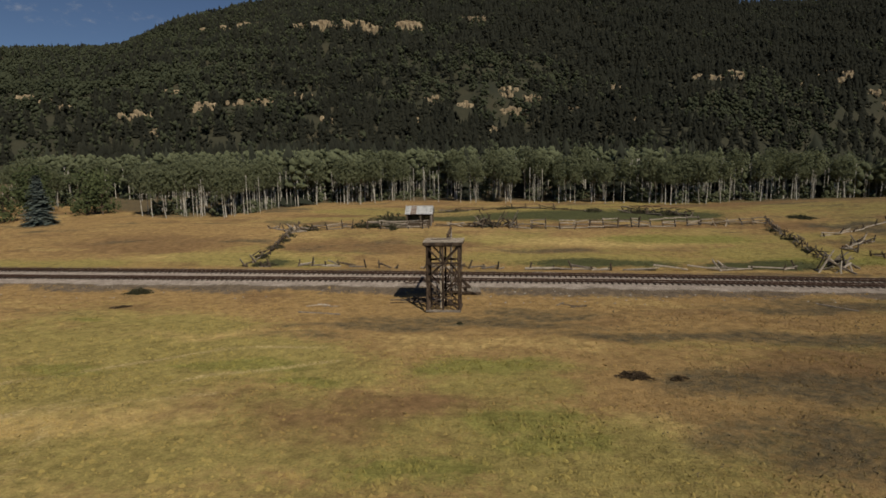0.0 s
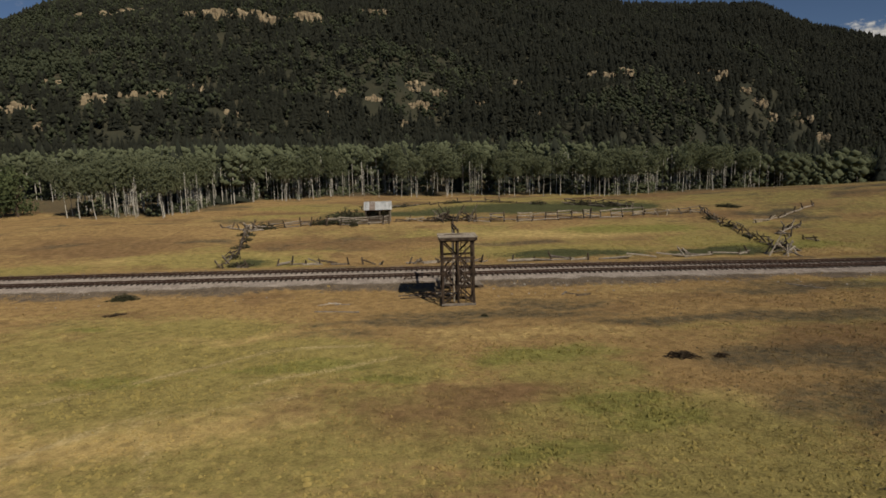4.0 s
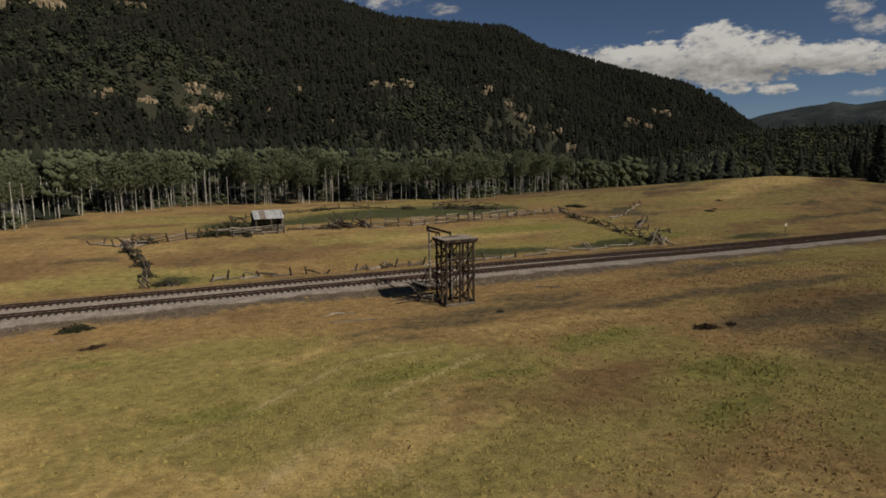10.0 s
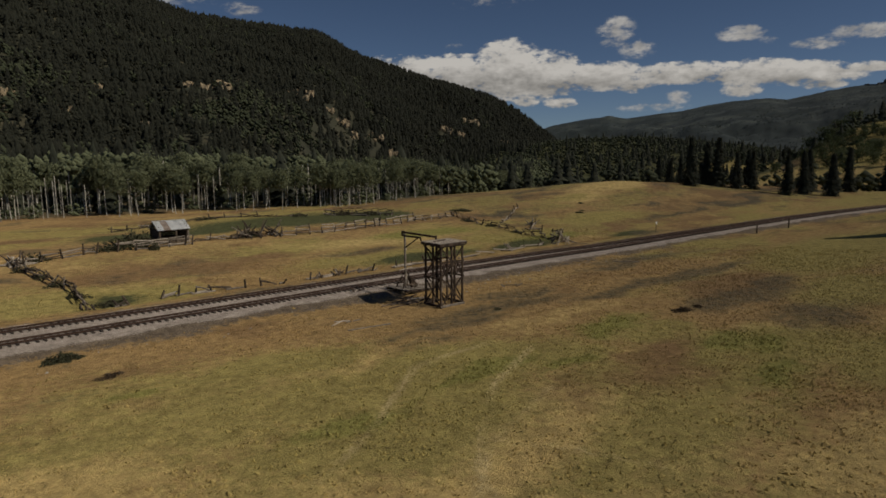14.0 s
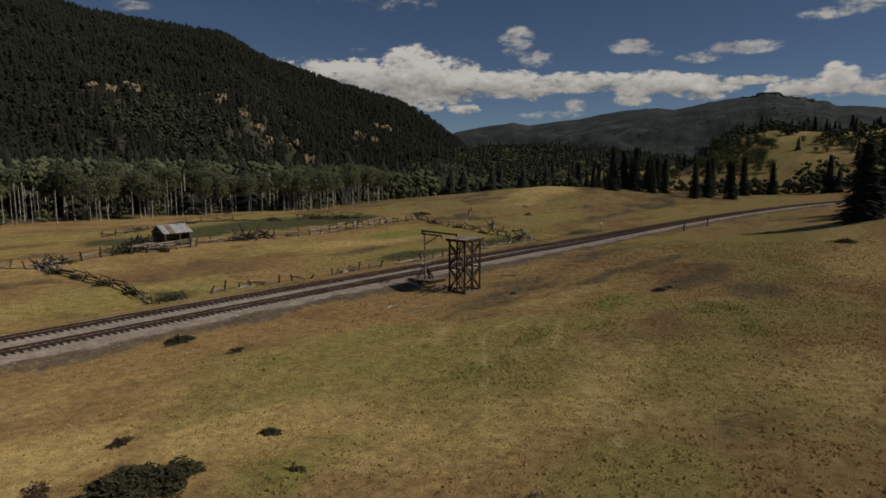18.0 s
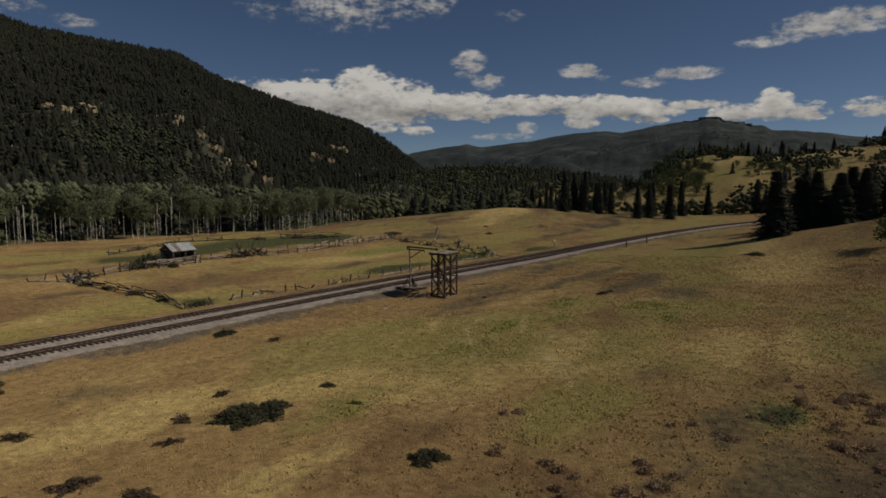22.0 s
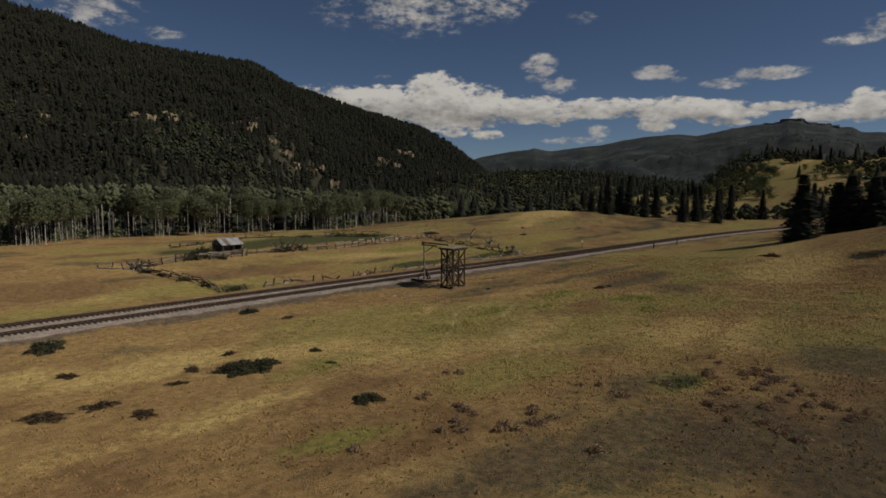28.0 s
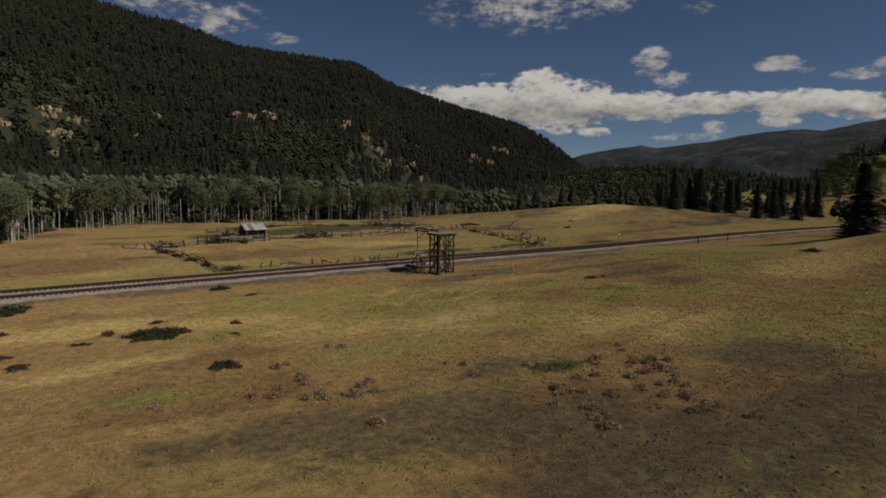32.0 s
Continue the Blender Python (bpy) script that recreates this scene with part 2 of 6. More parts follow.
def leafy(name, colors, scale, trans=0.25, island=0.6, patch=0.0):
    """Foliage: colour by island and by object, some light through the leaf."""
    m = bpy.data.materials.new(name)
    m.use_nodes = True
    nt = m.node_tree
    N, L = nt.nodes.new, nt.links.new
    b, out = nt.nodes["Principled BSDF"], nt.nodes["Material Output"]
    geo, info = N("ShaderNodeNewGeometry"), N("ShaderNodeObjectInfo")
    add = N("ShaderNodeMath")
    add.operation, add.inputs[1].default_value = "MULTIPLY_ADD", island
    half = N("ShaderNodeMath")
    half.operation, half.inputs[1].default_value = "MULTIPLY", 0.0 if patch else 1 - island
    L(info.outputs["Random"], half.inputs[0])
    L(geo.outputs["Random Per Island"], add.inputs[0]), L(half.outputs[0], add.inputs[2])
    ramp = N("ShaderNodeValToRGB")
    els = ramp.color_ramp.elements
    while len(els) < len(colors):
        els.new(0.5)
    for i, (e, c) in enumerate(zip(els, colors)):
        e.position, e.color = i / max(1, len(colors) - 1), (*c, 1)
    value = add.outputs[0]
    if patch:
        # stands of lighter and darker trees
        n, mul = N("ShaderNodeTexNoise"), N("ShaderNodeMath")
        n.inputs["Scale"].default_value, n.inputs["Detail"].default_value, n.inputs["Roughness"].default_value = scale, 5, 0.6
        L(geo.outputs["Position"], n.inputs["Vector"])
        mul.operation, mul.inputs[1].default_value = "MULTIPLY_ADD", patch
        L(n.outputs[0], mul.inputs[0]), L(value, mul.inputs[2])
        low = N("ShaderNodeMath")
        low.operation, low.use_clamp, low.inputs[1].default_value = "SUBTRACT", True, 0.3 * patch
        L(mul.outputs[0], low.inputs[0])
        value = low.outputs[0]
    L(value, ramp.inputs[0])
    L(ramp.outputs[0], b.inputs["Base Color"])
    b.inputs["Roughness"].default_value, b.inputs["Specular IOR Level"].default_value, b.inputs["Diffuse Roughness"].default_value = 0.8, 0.15, 1.0
    if trans:
        tr, mix = N("ShaderNodeBsdfTranslucent"), N("ShaderNodeMixShader")
        mix.inputs[0].default_value = trans
        L(ramp.outputs[0], tr.inputs[0])
        L(b.outputs[0], mix.inputs[1]), L(tr.outputs[0], mix.inputs[2]), L(mix.outputs[0], out.inputs[0])
    return m


def ground_material():
    """Meadow: straw, green, brown and bare gravel, blended by maps kept on the mesh and broken up by noise."""
    m = bpy.data.materials.new("meadow")
    m.use_nodes = True
    nt = m.node_tree
    N, L = nt.nodes.new, nt.links.new
    b = nt.nodes["Principled BSDF"]
    co = N("ShaderNodeTexCoord")

    def noise_(scale, detail=5, rough=0.6, stretch=None):
        n = N("ShaderNodeTexNoise")
        n.inputs["Scale"].default_value, n.inputs["Detail"].default_value, n.inputs["Roughness"].default_value = scale, detail, rough
        L(co.outputs["Object"], n.inputs["Vector"])
        return n.outputs[0]

    def attr(name):
        a = N("ShaderNodeAttribute")
        a.attribute_name = name
        return a.outputs["Fac"]

    def math_(op, a, b_=None, c=None, clamp=False):
        n = N("ShaderNodeMath")
        n.operation, n.use_clamp = op, clamp
        for i, v in enumerate((a, b_, c)):
            if v is None:
                continue
            if isinstance(v, (int, float)):
                n.inputs[i].default_value = v
            else:
                L(v, n.inputs[i])
        return n.outputs[0]

    def mixc(f, a, b_):
        n = N("ShaderNodeMix")
        n.data_type = "RGBA"
        L(f, n.inputs["Factor"])
        for key, v in (("A", a), ("B", b_)):
            if isinstance(v, tuple):
                n.inputs[key].default_value = (*v, 1)
            else:
                L(v, n.inputs[key])
        return n.outputs["Result"]

    def sharpen(a, breakup, lo, hi):
        n = N("ShaderNodeMapRange")
        n.interpolation_type = "SMOOTHSTEP"
        L(math_("ADD", a, math_("MULTIPLY", math_("SUBTRACT", breakup, 0.5), 1.7)), n.inputs[0])
        n.inputs[1].default_value, n.inputs[2].default_value = lo, hi
        return n.outputs[0]

    mid, small, tiny, grit = noise_(0.35, 6, 0.65), noise_(1.7, 6, 0.7), noise_(7.0, 5, 0.7), noise_(22.0, 3)
    straw = mixc(small, STRAW_A, STRAW_B)
    col = mixc(sharpen(attr("pale"), small, 0.1, 1.0), straw, mixc(small, PALE_A, PALE_B))
    col = mixc(sharpen(attr("green"), small, 0.2, 1.0), col, mixc(tiny, GREEN_A, GREEN_B))
    col = mixc(sharpen(attr("vivid"), small, 0.25, 0.95), col, mixc(tiny, VIVID_A, VIVID_B))
    col = mixc(sharpen(attr("lush"), small, 0.2, 0.9), col, mixc(tiny, LUSH_A, LUSH_B))
    col = mixc(sharpen(attr("brown"), mid, 0.2, 1.1), col, mixc(small, BROWN_A, BROWN_B))
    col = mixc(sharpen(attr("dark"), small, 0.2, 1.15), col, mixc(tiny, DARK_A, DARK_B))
    col = mixc(sharpen(attr("cinder"), small, 0.3, 0.75), col, mixc(tiny, CINDER_A, CINDER_B))
    col = mixc(sharpen(attr("path"), tiny, 0.3, 0.95), col, mixc(tiny, PATH_A, PATH_B))
    col = mixc(sharpen(attr("gravel"), tiny, 0.35, 0.65), col, mixc(grit, GRAVEL_A, GRAVEL_B))
    hsv = N("ShaderNodeHueSaturation")
    patchy = math_("MAXIMUM", math_("MINIMUM", math_("MULTIPLY_ADD", noise_(1.2, 9, 0.72), 2.1, -0.05), 1.4), 0.6)
    L(math_("MULTIPLY", patchy, math_("ADD", math_("MULTIPLY", tiny, 0.8), math_("MULTIPLY_ADD", grit, 0.4, 0.4))), hsv.inputs["Value"])
    L(col, hsv.inputs["Color"]), L(hsv.outputs[0], b.inputs["Base Color"])
    b.inputs["Roughness"].default_value, b.inputs["Specular IOR Level"].default_value, b.inputs["Diffuse Roughness"].default_value = 0.95, 0.1, 0.65
    bp = N("ShaderNodeBump")
    bp.inputs["Strength"].default_value, bp.inputs["Distance"].default_value = 0.9, 0.16
    L(math_("ADD", math_("MULTIPLY", small, 0.5), tiny), bp.inputs["Height"]), L(bp.outputs[0], b.inputs["Normal"])
    return m


STRAW_A, STRAW_B = (0.25, 0.164, 0.07), (0.445, 0.3, 0.134)
PALE_A, PALE_B = (0.39, 0.285, 0.11), (0.62, 0.465, 0.2)
GREEN_A, GREEN_B = (0.2, 0.164, 0.056), (0.435, 0.36, 0.13)
VIVID_A, VIVID_B = (0.155, 0.15, 0.042), (0.33, 0.305, 0.095)
LUSH_A, LUSH_B = (0.058, 0.064, 0.03), (0.11, 0.116, 0.052)
BROWN_A, BROWN_B = (0.165, 0.105, 0.052), (0.315, 0.2, 0.096)
DARK_A, DARK_B = (0.072, 0.062, 0.041), (0.15, 0.125, 0.078)
CINDER_A, CINDER_B = (0.1, 0.078, 0.056), (0.22, 0.174, 0.128)
PATH_A, PATH_B = (0.4, 0.31, 0.15), (0.54, 0.43, 0.22)
GRAVEL_A, GRAVEL_B = (0.28, 0.238, 0.206), (0.47, 0.405, 0.35)

MEADOW = ground_material()
FOREST_FLOOR = surface("forest_floor", [(0.032, 0.036, 0.024), (0.052, 0.052, 0.032), (0.085, 0.075, 0.045)], 0.03, 8, 0.95, 0.0, 0.6, vary=0.35)
ROCK = surface("sandstone", [(0.19, 0.148, 0.096), (0.38, 0.3, 0.19), (0.55, 0.45, 0.3)], 0.25, 8, 0.9, 0.8, 1.6, vary=0.4)
CONIFER = leafy("conifer_needles", [(0.038, 0.044, 0.032), (0.056, 0.062, 0.044), (0.076, 0.081, 0.055)], 1.0, 0.25)
CONIFER_WOOD = leafy("conifer_wood", [(0.038, 0.042, 0.0325), (0.051, 0.054, 0.0395), (0.067, 0.069, 0.0485)], 0.02, 0.45, 0.3, 1.2)
BROADLEAF = leafy("broad_leaves", [(0.0605, 0.0776, 0.0343), (0.0974, 0.118, 0.053), (0.148, 0.173, 0.078)], 1.0, 0.2)
BROADLEAF_WOOD = leafy("broadleaf_wood", [(0.066, 0.078, 0.047), (0.1, 0.114, 0.068), (0.138, 0.153, 0.09)], 0.02, 0.35, 0.14, 1.2)
ASPEN_LEAF = leafy("aspen_leaves", [(0.165, 0.184, 0.104), (0.205, 0.225, 0.13), (0.245, 0.263, 0.158)], 1.0, 0.5)
ASPEN_DIM = leafy("aspen_wood_leaves", [(0.13, 0.148, 0.086), (0.18, 0.2, 0.115), (0.225, 0.246, 0.142)], 0.1, 0.3, 0.4, 0.8)
ASPEN_BARK = surface("aspen_bark", [(0.161, 0.144, 0.121), (0.575, 0.546, 0.483), (0.782, 0.747, 0.667)], 2.5, 6, 0.85, 0.2, 9.0, (1, 1, 0.35))
TIMBER = surface("dark_timber", [(0.022, 0.014, 0.009), (0.06, 0.04, 0.027), (0.2, 0.145, 0.1)], 2.2, 7, 0.85, 0.5, 26.0, (1, 1, 0.3))
GREYWOOD = surface("weathered_wood", [(0.12, 0.101, 0.0816), (0.24, 0.206, 0.168), (0.384, 0.336, 0.276)], 3.0, 7, 0.9, 0.5, 30.0, (1, 1, 1))
PALEWOOD = surface("bleached_wood", [(0.232, 0.199, 0.159), (0.435, 0.376, 0.304), (0.609, 0.54, 0.442)], 3.0, 7, 0.9, 0.4, 30.0)
BROWNWOOD = surface("old_fence_wood", [(0.055, 0.04, 0.027), (0.115, 0.085, 0.06), (0.22, 0.175, 0.128)], 2.0, 7, 0.9, 0.5, 24.0)
TIE = surface("creosote_tie", [(0.02, 0.015, 0.012), (0.045, 0.034, 0.027), (0.075, 0.058, 0.045)], 3.0, 6, 0.85, 0.5, 30.0)
RAIL = surface("rusty_steel", [(0.05, 0.028, 0.02), (0.085, 0.05, 0.035), (0.12, 0.075, 0.055)], 4.0, 5, 0.6, 0.15, 30.0, metallic=0.3)
TIN = surface("galvanised_sheet", [(0.405, 0.419, 0.419), (0.608, 0.621, 0.621), (0.743, 0.743, 0.729)], 1.2, 6, 0.45, 0.1, 14.0, metallic=0.25, spec=0.5)
RUST = surface("rust_streaks", [(0.2, 0.15, 0.12), (0.3, 0.24, 0.2), (0.4, 0.36, 0.32)], 2.0, 6, 0.8, 0.2, 20.0)
BRUSH = leafy("sage_brush", [(0.085, 0.086, 0.05), (0.122, 0.122, 0.071), (0.165, 0.158, 0.094)], 1.0, 0.5)
WEED = leafy("brown_weeds", [(0.17, 0.085, 0.045), (0.36, 0.23, 0.13), (0.82, 0.7, 0.5)], 1.0, 0.2, 0.95)

# ---------------------------------------------------------------- the lie of the land
def track_y(x):
    return np.interp(x, (-400, 30, 62, 80, 100, 120, 140, 165, 200, 300), (10.9, 10.9, 9.9, 8.6, 6.6, 4.0, 0.8, -5.0, -17.0, -62.0))


def track_z(x):
    return np.interp(x, (-400, 15, 40, 62, 80, 100, 120, 150, 200, 300), (0.5, 0.5, 0.36, 0.52, 0.78, 1.12, 1.4, 1.75, 2.2, 3.0))


def siding_gap(x):
    return np.interp(x, (-400, -60, -30, 0, 35, 80, 115, 160, 185), (4.2, 4.2, 4.0, 3.5, 2.75, 1.9, 1.4, 0.6, 0.0))


def bump_(x, y, cx, cy, sx, sy, h, turn=0.0):
    c, s = math.cos(turn), math.sin(turn)
    u, v = (x - cx) * c + (y - cy) * s, -(x - cx) * s + (y - cy) * c
    return h * np.exp(-(u / sx) ** 2 - (v / sy) ** 2)


def ground(x, y):
    x, y = np.asarray(x, float), np.asarray(y, float)
    z = 0.1 + 0.02 * np.clip(-y, 0, 60)
    z = z + np.interp(y, (18, 34, 50, 90, 160), (0.0, 0.8, 1.8, 2.4, 4.0)) * np.interp(x, (20, 60, 100), (1, 0.6, 0.2))
    z = z + bump_(x, y, 122, 66, 60, 30, 5.0, -0.15) + bump_(x, y, 118, 62, 13, 9, 0.7)
    z = z + bump_(x, y, 118, -42, 34, 30, 3.0) + bump_(x, y, 78, -32, 30, 20, 1.4) + bump_(x, y, 80, -60, 26, 24, 8.0) + bump_(x, y, 685, 438, 260, 190, 30)
    z = z + bump_(x, y, 520, -60, 190, 150, 44) + bump_(x, y, 420, 60, 90, 60, 12) + bump_(x, y, 468, 98, 70, 38, 16)
    z = z - 6 * np.clip((y - 95) / 60, 0, 1) * np.clip((x - 40) / 60, 0, 1) * np.clip((600 - x) / 200, 0, 1)
    z = z - 5 * np.clip((x - 190) / 60, 0, 1) * np.clip((y + 10) / 40, 0, 1) * np.clip((560 - x) / 200, 0, 1)
    z = z + (fbm(x / 9.0, y / 9.0, 4) - 0.5) * 0.5 * np.clip((np.abs(y - 12) - 6) / 10, 0.05, 1)
    mid, half = track_y(x) + siding_gap(x) / 2, siding_gap(x) / 2 + 2.4
    d = np.clip((np.abs(y - mid) - half) / 3.2, 0, 1)
    d = d * d * (3 - 2 * d)
    bed = np.where(x < 300, d, 1.0)
    return z * bed + track_z(x) * (1 - bed)


# centre x, y, reach x, y: patches of greener grass, brown earth and dark scrub, and one painted shadow
GREEN_PLAN = [(72, 34, 16, 6), (60, -14, 26, 9), (34, -24, 9, 5), (5.2, -15.3, 5, 2.2), (7, -19, 4, 2.5), (-2.9, -18, 5, 2), (-9, -15, 9, 4), (-20, -6, 8, 3), (4, -23, 6, 3), (9.5, -27, 8, 4), (-15, -13, 10, 3.5), (20, 64, 24, 9), (-18, -19, 12, 5), (12, -33, 8, 4), (40, 28, 12, 6),
              (14, 25, 16, 4), (-23.5, -43, 4, 1.8), (-38, -20, 6, 2), (-30, -33, 7, 3), (-22, 22, 8, 4), (-50, 20, 12, 4)]
BROWN_PLAN = [(-20, -16.5, 4, 2), (-33, -24, 6, 2.5), (-41, -27, 6, 3), (-5, -24, 7, 3), (-28, -8, 6, 2), (-14, 33, 14, 5), (-45, -35, 8, 4), (84, 60, 10, 6), (30, -14, 9, 4), (2.5, -21.5, 6, 2), (-4, 37, 12, 4), (-45, 34, 14, 8), (-34, -22, 5, 2)]
# the thin turned streak at (76, -16.5) paints the pine's shadow
DARK_PLAN = [(15, -7, 7, 1.6), (23, -7, 8, 2), (30, -8, 8, 2.5), (19.5, -17, 5, 2.5), (25, -18, 7, 3), (21.5, -25, 7, 3.5), (-3, -6.5, 5, 1.5), (-9.4, -9.5, 5, 1.2), (-35, -46, 9, 4), (-43, -43, 6, 3),
             (-31, -51, 8, 4), (-31, -57, 10, 4), (-22, -60, 12, 5), (-8, -52, 8, 5), (-12, -61, 10, 6), (76, -16.5, 10, 0.9, -0.3), (62, 17, 7, 2), (-26, -10, 3, 1), (36, 2, 12, 1.6), (-19, -35, 4, 1.5), (33, -17, 4, 1.6), (38, -8, 7, 1.2), (-26, -42, 5, 2), (4, -4.2, 9, 1.7), (-7, -6.2, 7, 1.3), (9, -1.5, 6, 1.0), (12, 30, 7, 1.5)]
TRAILS = [((-21, -30), (-19.7, -26.2), (-17, -23.2), (-11.2, -18.5), (-3.7, -14.8)), ((-25, -21.8), (-20.6, -19.1), (-12.6, -12.6), (-5.4, -11.9)),
          ((-17, -23.2), (-14.5, -27), (-13, -31)), ((-25.5, -31), (-17, -24), (-9, -21))]


PALE_PLAN = [(112, 60, 16, 7), (90, 54, 10, 5), (-14, -27, 11, 7), (-28, -22, 9, 5), (-14, -14, 9, 3), (14, -24, 3, 1.6), (-8, -37, 9, 3), (-2, -43, 10, 3), (332, 80, 60, 28), (505, 205, 60, 28), (70, -20, 18, 9), (46, -32, 14, 7), (430, 30, 90, 60), (500, -60, 90, 70), (6, 38, 14, 2.5), (20, 36, 16, 3), (-30, 25, 14, 3), (-48, -10, 8, 3), (-24, -10, 12, 7), (-34, -14, 8, 4), (-60, -6, 8, 3), (-47, -25, 5, 2)]
VIVID_PLAN = [(5.0, -14.8, 3.4, 1.5), (3.6, -15.3, 2.0, 1.0), (6.8, -23.4, 2.8, 1.6), (8.2, -26.2, 2.4, 1.6), (2.4, -28.6, 3.0, 1.4), (-4.2, -19, 2.4, 1.0), (-9.5, -16.5, 5, 1.2), (-28.7, -5.4, 2.4, 0.8),
              (-23.8, -43.2, 2.2, 1.0), (-36.5, -20.5, 2.4, 1.0), (-20, -17, 4, 1.4), (-47, -34, 4, 1.6), (30, 38, 12, 3), (44, 24, 9, 2.5)]
LUSH_PLAN = [(60, 18.5, 5.5, 1.3), (-10, 58, 9, 4.5), (20, 62, 22, 8), (34, 60, 9, 6), (6, 60, 12, 5), (-1, 57, 7, 3), (-23.5, -43, 2.6, 1.1), (17, 22.5, 9, 2), (-22, 21.5, 3, 1.5), (36, 22, 8, 2)]


def ground_maps(x, y):
    def blot(cx, cy, rx, ry, turn=0.0):
        return np.clip(bump_(x, y, cx, cy, rx, ry, 1.5, turn), 0, 1)

    mid, half = track_y(x) + siding_gap(x) / 2, siding_gap(x) / 2
    off = np.abs(y - mid) - half
    gravel = np.clip((np.where(y < mid, 3.7, 1.9) - off + 1.6 * (fbm(x / 2.2, y / 2.2, 3) - 0.5)) / 1.3, 0, 1)
    cinder = np.clip((6.0 - off + 3.0 * (fbm(x / 5.0 + 3, y / 3.0, 3) - 0.5)) / 2.6, 0, 1) * (y < mid) * np.interp(x, (-120, -8, 90), (0.45, 1, 0.9)) + 0.5 * np.clip((3.2 - off) / 1.0, 0, 1)
    wx, wy = x + (fbm(x / 5.0, y / 5.0, 3) - 0.5) * 6, y + (fbm(x / 5.0 + 9, y / 5.0, 3) - 0.5) * 4
    green = np.clip((fbm(wx / 26.0, wy / 12.0, 6, 0.62) - 0.46) * 3.6 * np.interp(x, (-56, -32), (0.35, 1)) + np.clip((y - 22) / 6, 0, 1) * 0.42 * np.interp(x, (-36, -24), (0.0, 1)) + 0.2 * np.clip((x - 40) / 20, 0, 1), 0, 0.9)
    brown = np.clip((fbm(wx / 15.0 + 40, wy / 7.0, 5, 0.62) - 0.5) * 4.2, 0, 0.9) + np.clip((y - 18) / 8, 0, 1) * 0.38
    # the last term greys the mound's grass, painting distance haze into its colour
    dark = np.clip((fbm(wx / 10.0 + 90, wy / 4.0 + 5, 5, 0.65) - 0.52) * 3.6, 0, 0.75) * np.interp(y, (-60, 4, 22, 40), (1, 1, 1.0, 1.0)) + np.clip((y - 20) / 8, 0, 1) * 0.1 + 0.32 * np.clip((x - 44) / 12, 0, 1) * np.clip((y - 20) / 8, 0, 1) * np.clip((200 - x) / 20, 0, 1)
    x, y = wx, wy
    for plan, which in ((GREEN_PLAN, "g"), (BROWN_PLAN, "b"), (DARK_PLAN, "d")):
        for p in plan:
            q = blot(*p)
            if which == "g":
                green, brown, dark = np.maximum(green, q), brown * (1 - 0.8 * q), dark * (1 - 0.8 * q)
            elif which == "b":
                brown = np.maximum(brown, q)
            else:
                dark = np.maximum(dark, 0.85 * q)
    # the wood's shade under the aspens, painted into the dark map
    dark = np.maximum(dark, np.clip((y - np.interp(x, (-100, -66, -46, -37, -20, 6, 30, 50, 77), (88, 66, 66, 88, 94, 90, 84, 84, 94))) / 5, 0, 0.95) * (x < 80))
    pale = np.clip((fbm(wx / 9.0 + 60, wy / 5.0 + 31, 3) - 0.55) * 2.5, 0, 0.5)
    for p in PALE_PLAN:
        q = blot(*p)
        pale, brown, dark = np.maximum(pale, q), brown * (1 - 0.6 * q), dark * (1 - 0.75 * q)
    lush = np.maximum(0.9 * np.clip((x - 60) / 30, 0, 1) * np.clip((y - 100) / 25, 0, 1), 0.75 * np.clip((x - 170) / 60, 0, 1) * np.clip((330 - x) / 60 + (y - 110) / 40, 0.25, 1)) * np.clip(fbm(x / 80.0, y / 50.0, 3) * 2.4 - 0.2 + np.clip((y - 110) / 60, 0, 1), 0, 1)
    lush = lush * (1 - np.clip(bump_(x, y, 332, 78, 75, 38, 1.3) + bump_(x, y, 505, 205, 70, 35, 1.3), 0, 1))
    for p in LUSH_PLAN:
        lush = np.maximum(lush, blot(*p))
    brown, dark = brown * (1 - 0.9 * np.clip(lush, 0, 1)), dark * (1 - 0.7 * np.clip(lush, 0, 1) * (x < 60))
    vivid = np.zeros_like(green)
    for p in VIVID_PLAN:
        vivid = np.maximum(vivid, 0.9 * blot(*p))
    brown, dark = brown * (1 - 0.8 * vivid), dark * (1 - 0.9 * vivid)
    return {"pale": pale, "vivid": vivid, "lush": lush, "gravel": gravel, "cinder": cinder, "green": green, "brown": brown, "dark": dark}


def give_maps(ob, maps):
    for name, values in maps.items():
        a = ob.data.attributes.new(name, "FLOAT", "POINT")
        a.data.foreach_set("value", values.astype(np.float32))


def turf(x, y):
    """The ground with its hummocks."""
    return ground(x, y) + (fbm(x / 1.3, y / 1.3, 2) - 0.5) * 0.14 * np.clip((-y + 5) / 4, 0, 1) * np.clip((70 - np.abs(x)) / 20, 0, 1)


def trail_map(x, y):
    trail = np.zeros_like(x)
    for line in TRAILS:
        for (ax, ay), (bx, by) in zip(line, line[1:]):
            t = np.clip(((x - ax) * (bx - ax) + (y - ay) * (by - ay)) / ((bx - ax) ** 2 + (by - ay) ** 2), 0, 1)
            d = np.hypot(x - ax - t * (bx - ax), y - ay - t * (by - ay))
            trail = np.maximum(trail, np.clip(1.15 - d / 0.6, 0, 1) * np.clip(0.2 + 1.1 * fbm(x / 3.0, y / 3.0, 2), 0, 0.75))
    return trail


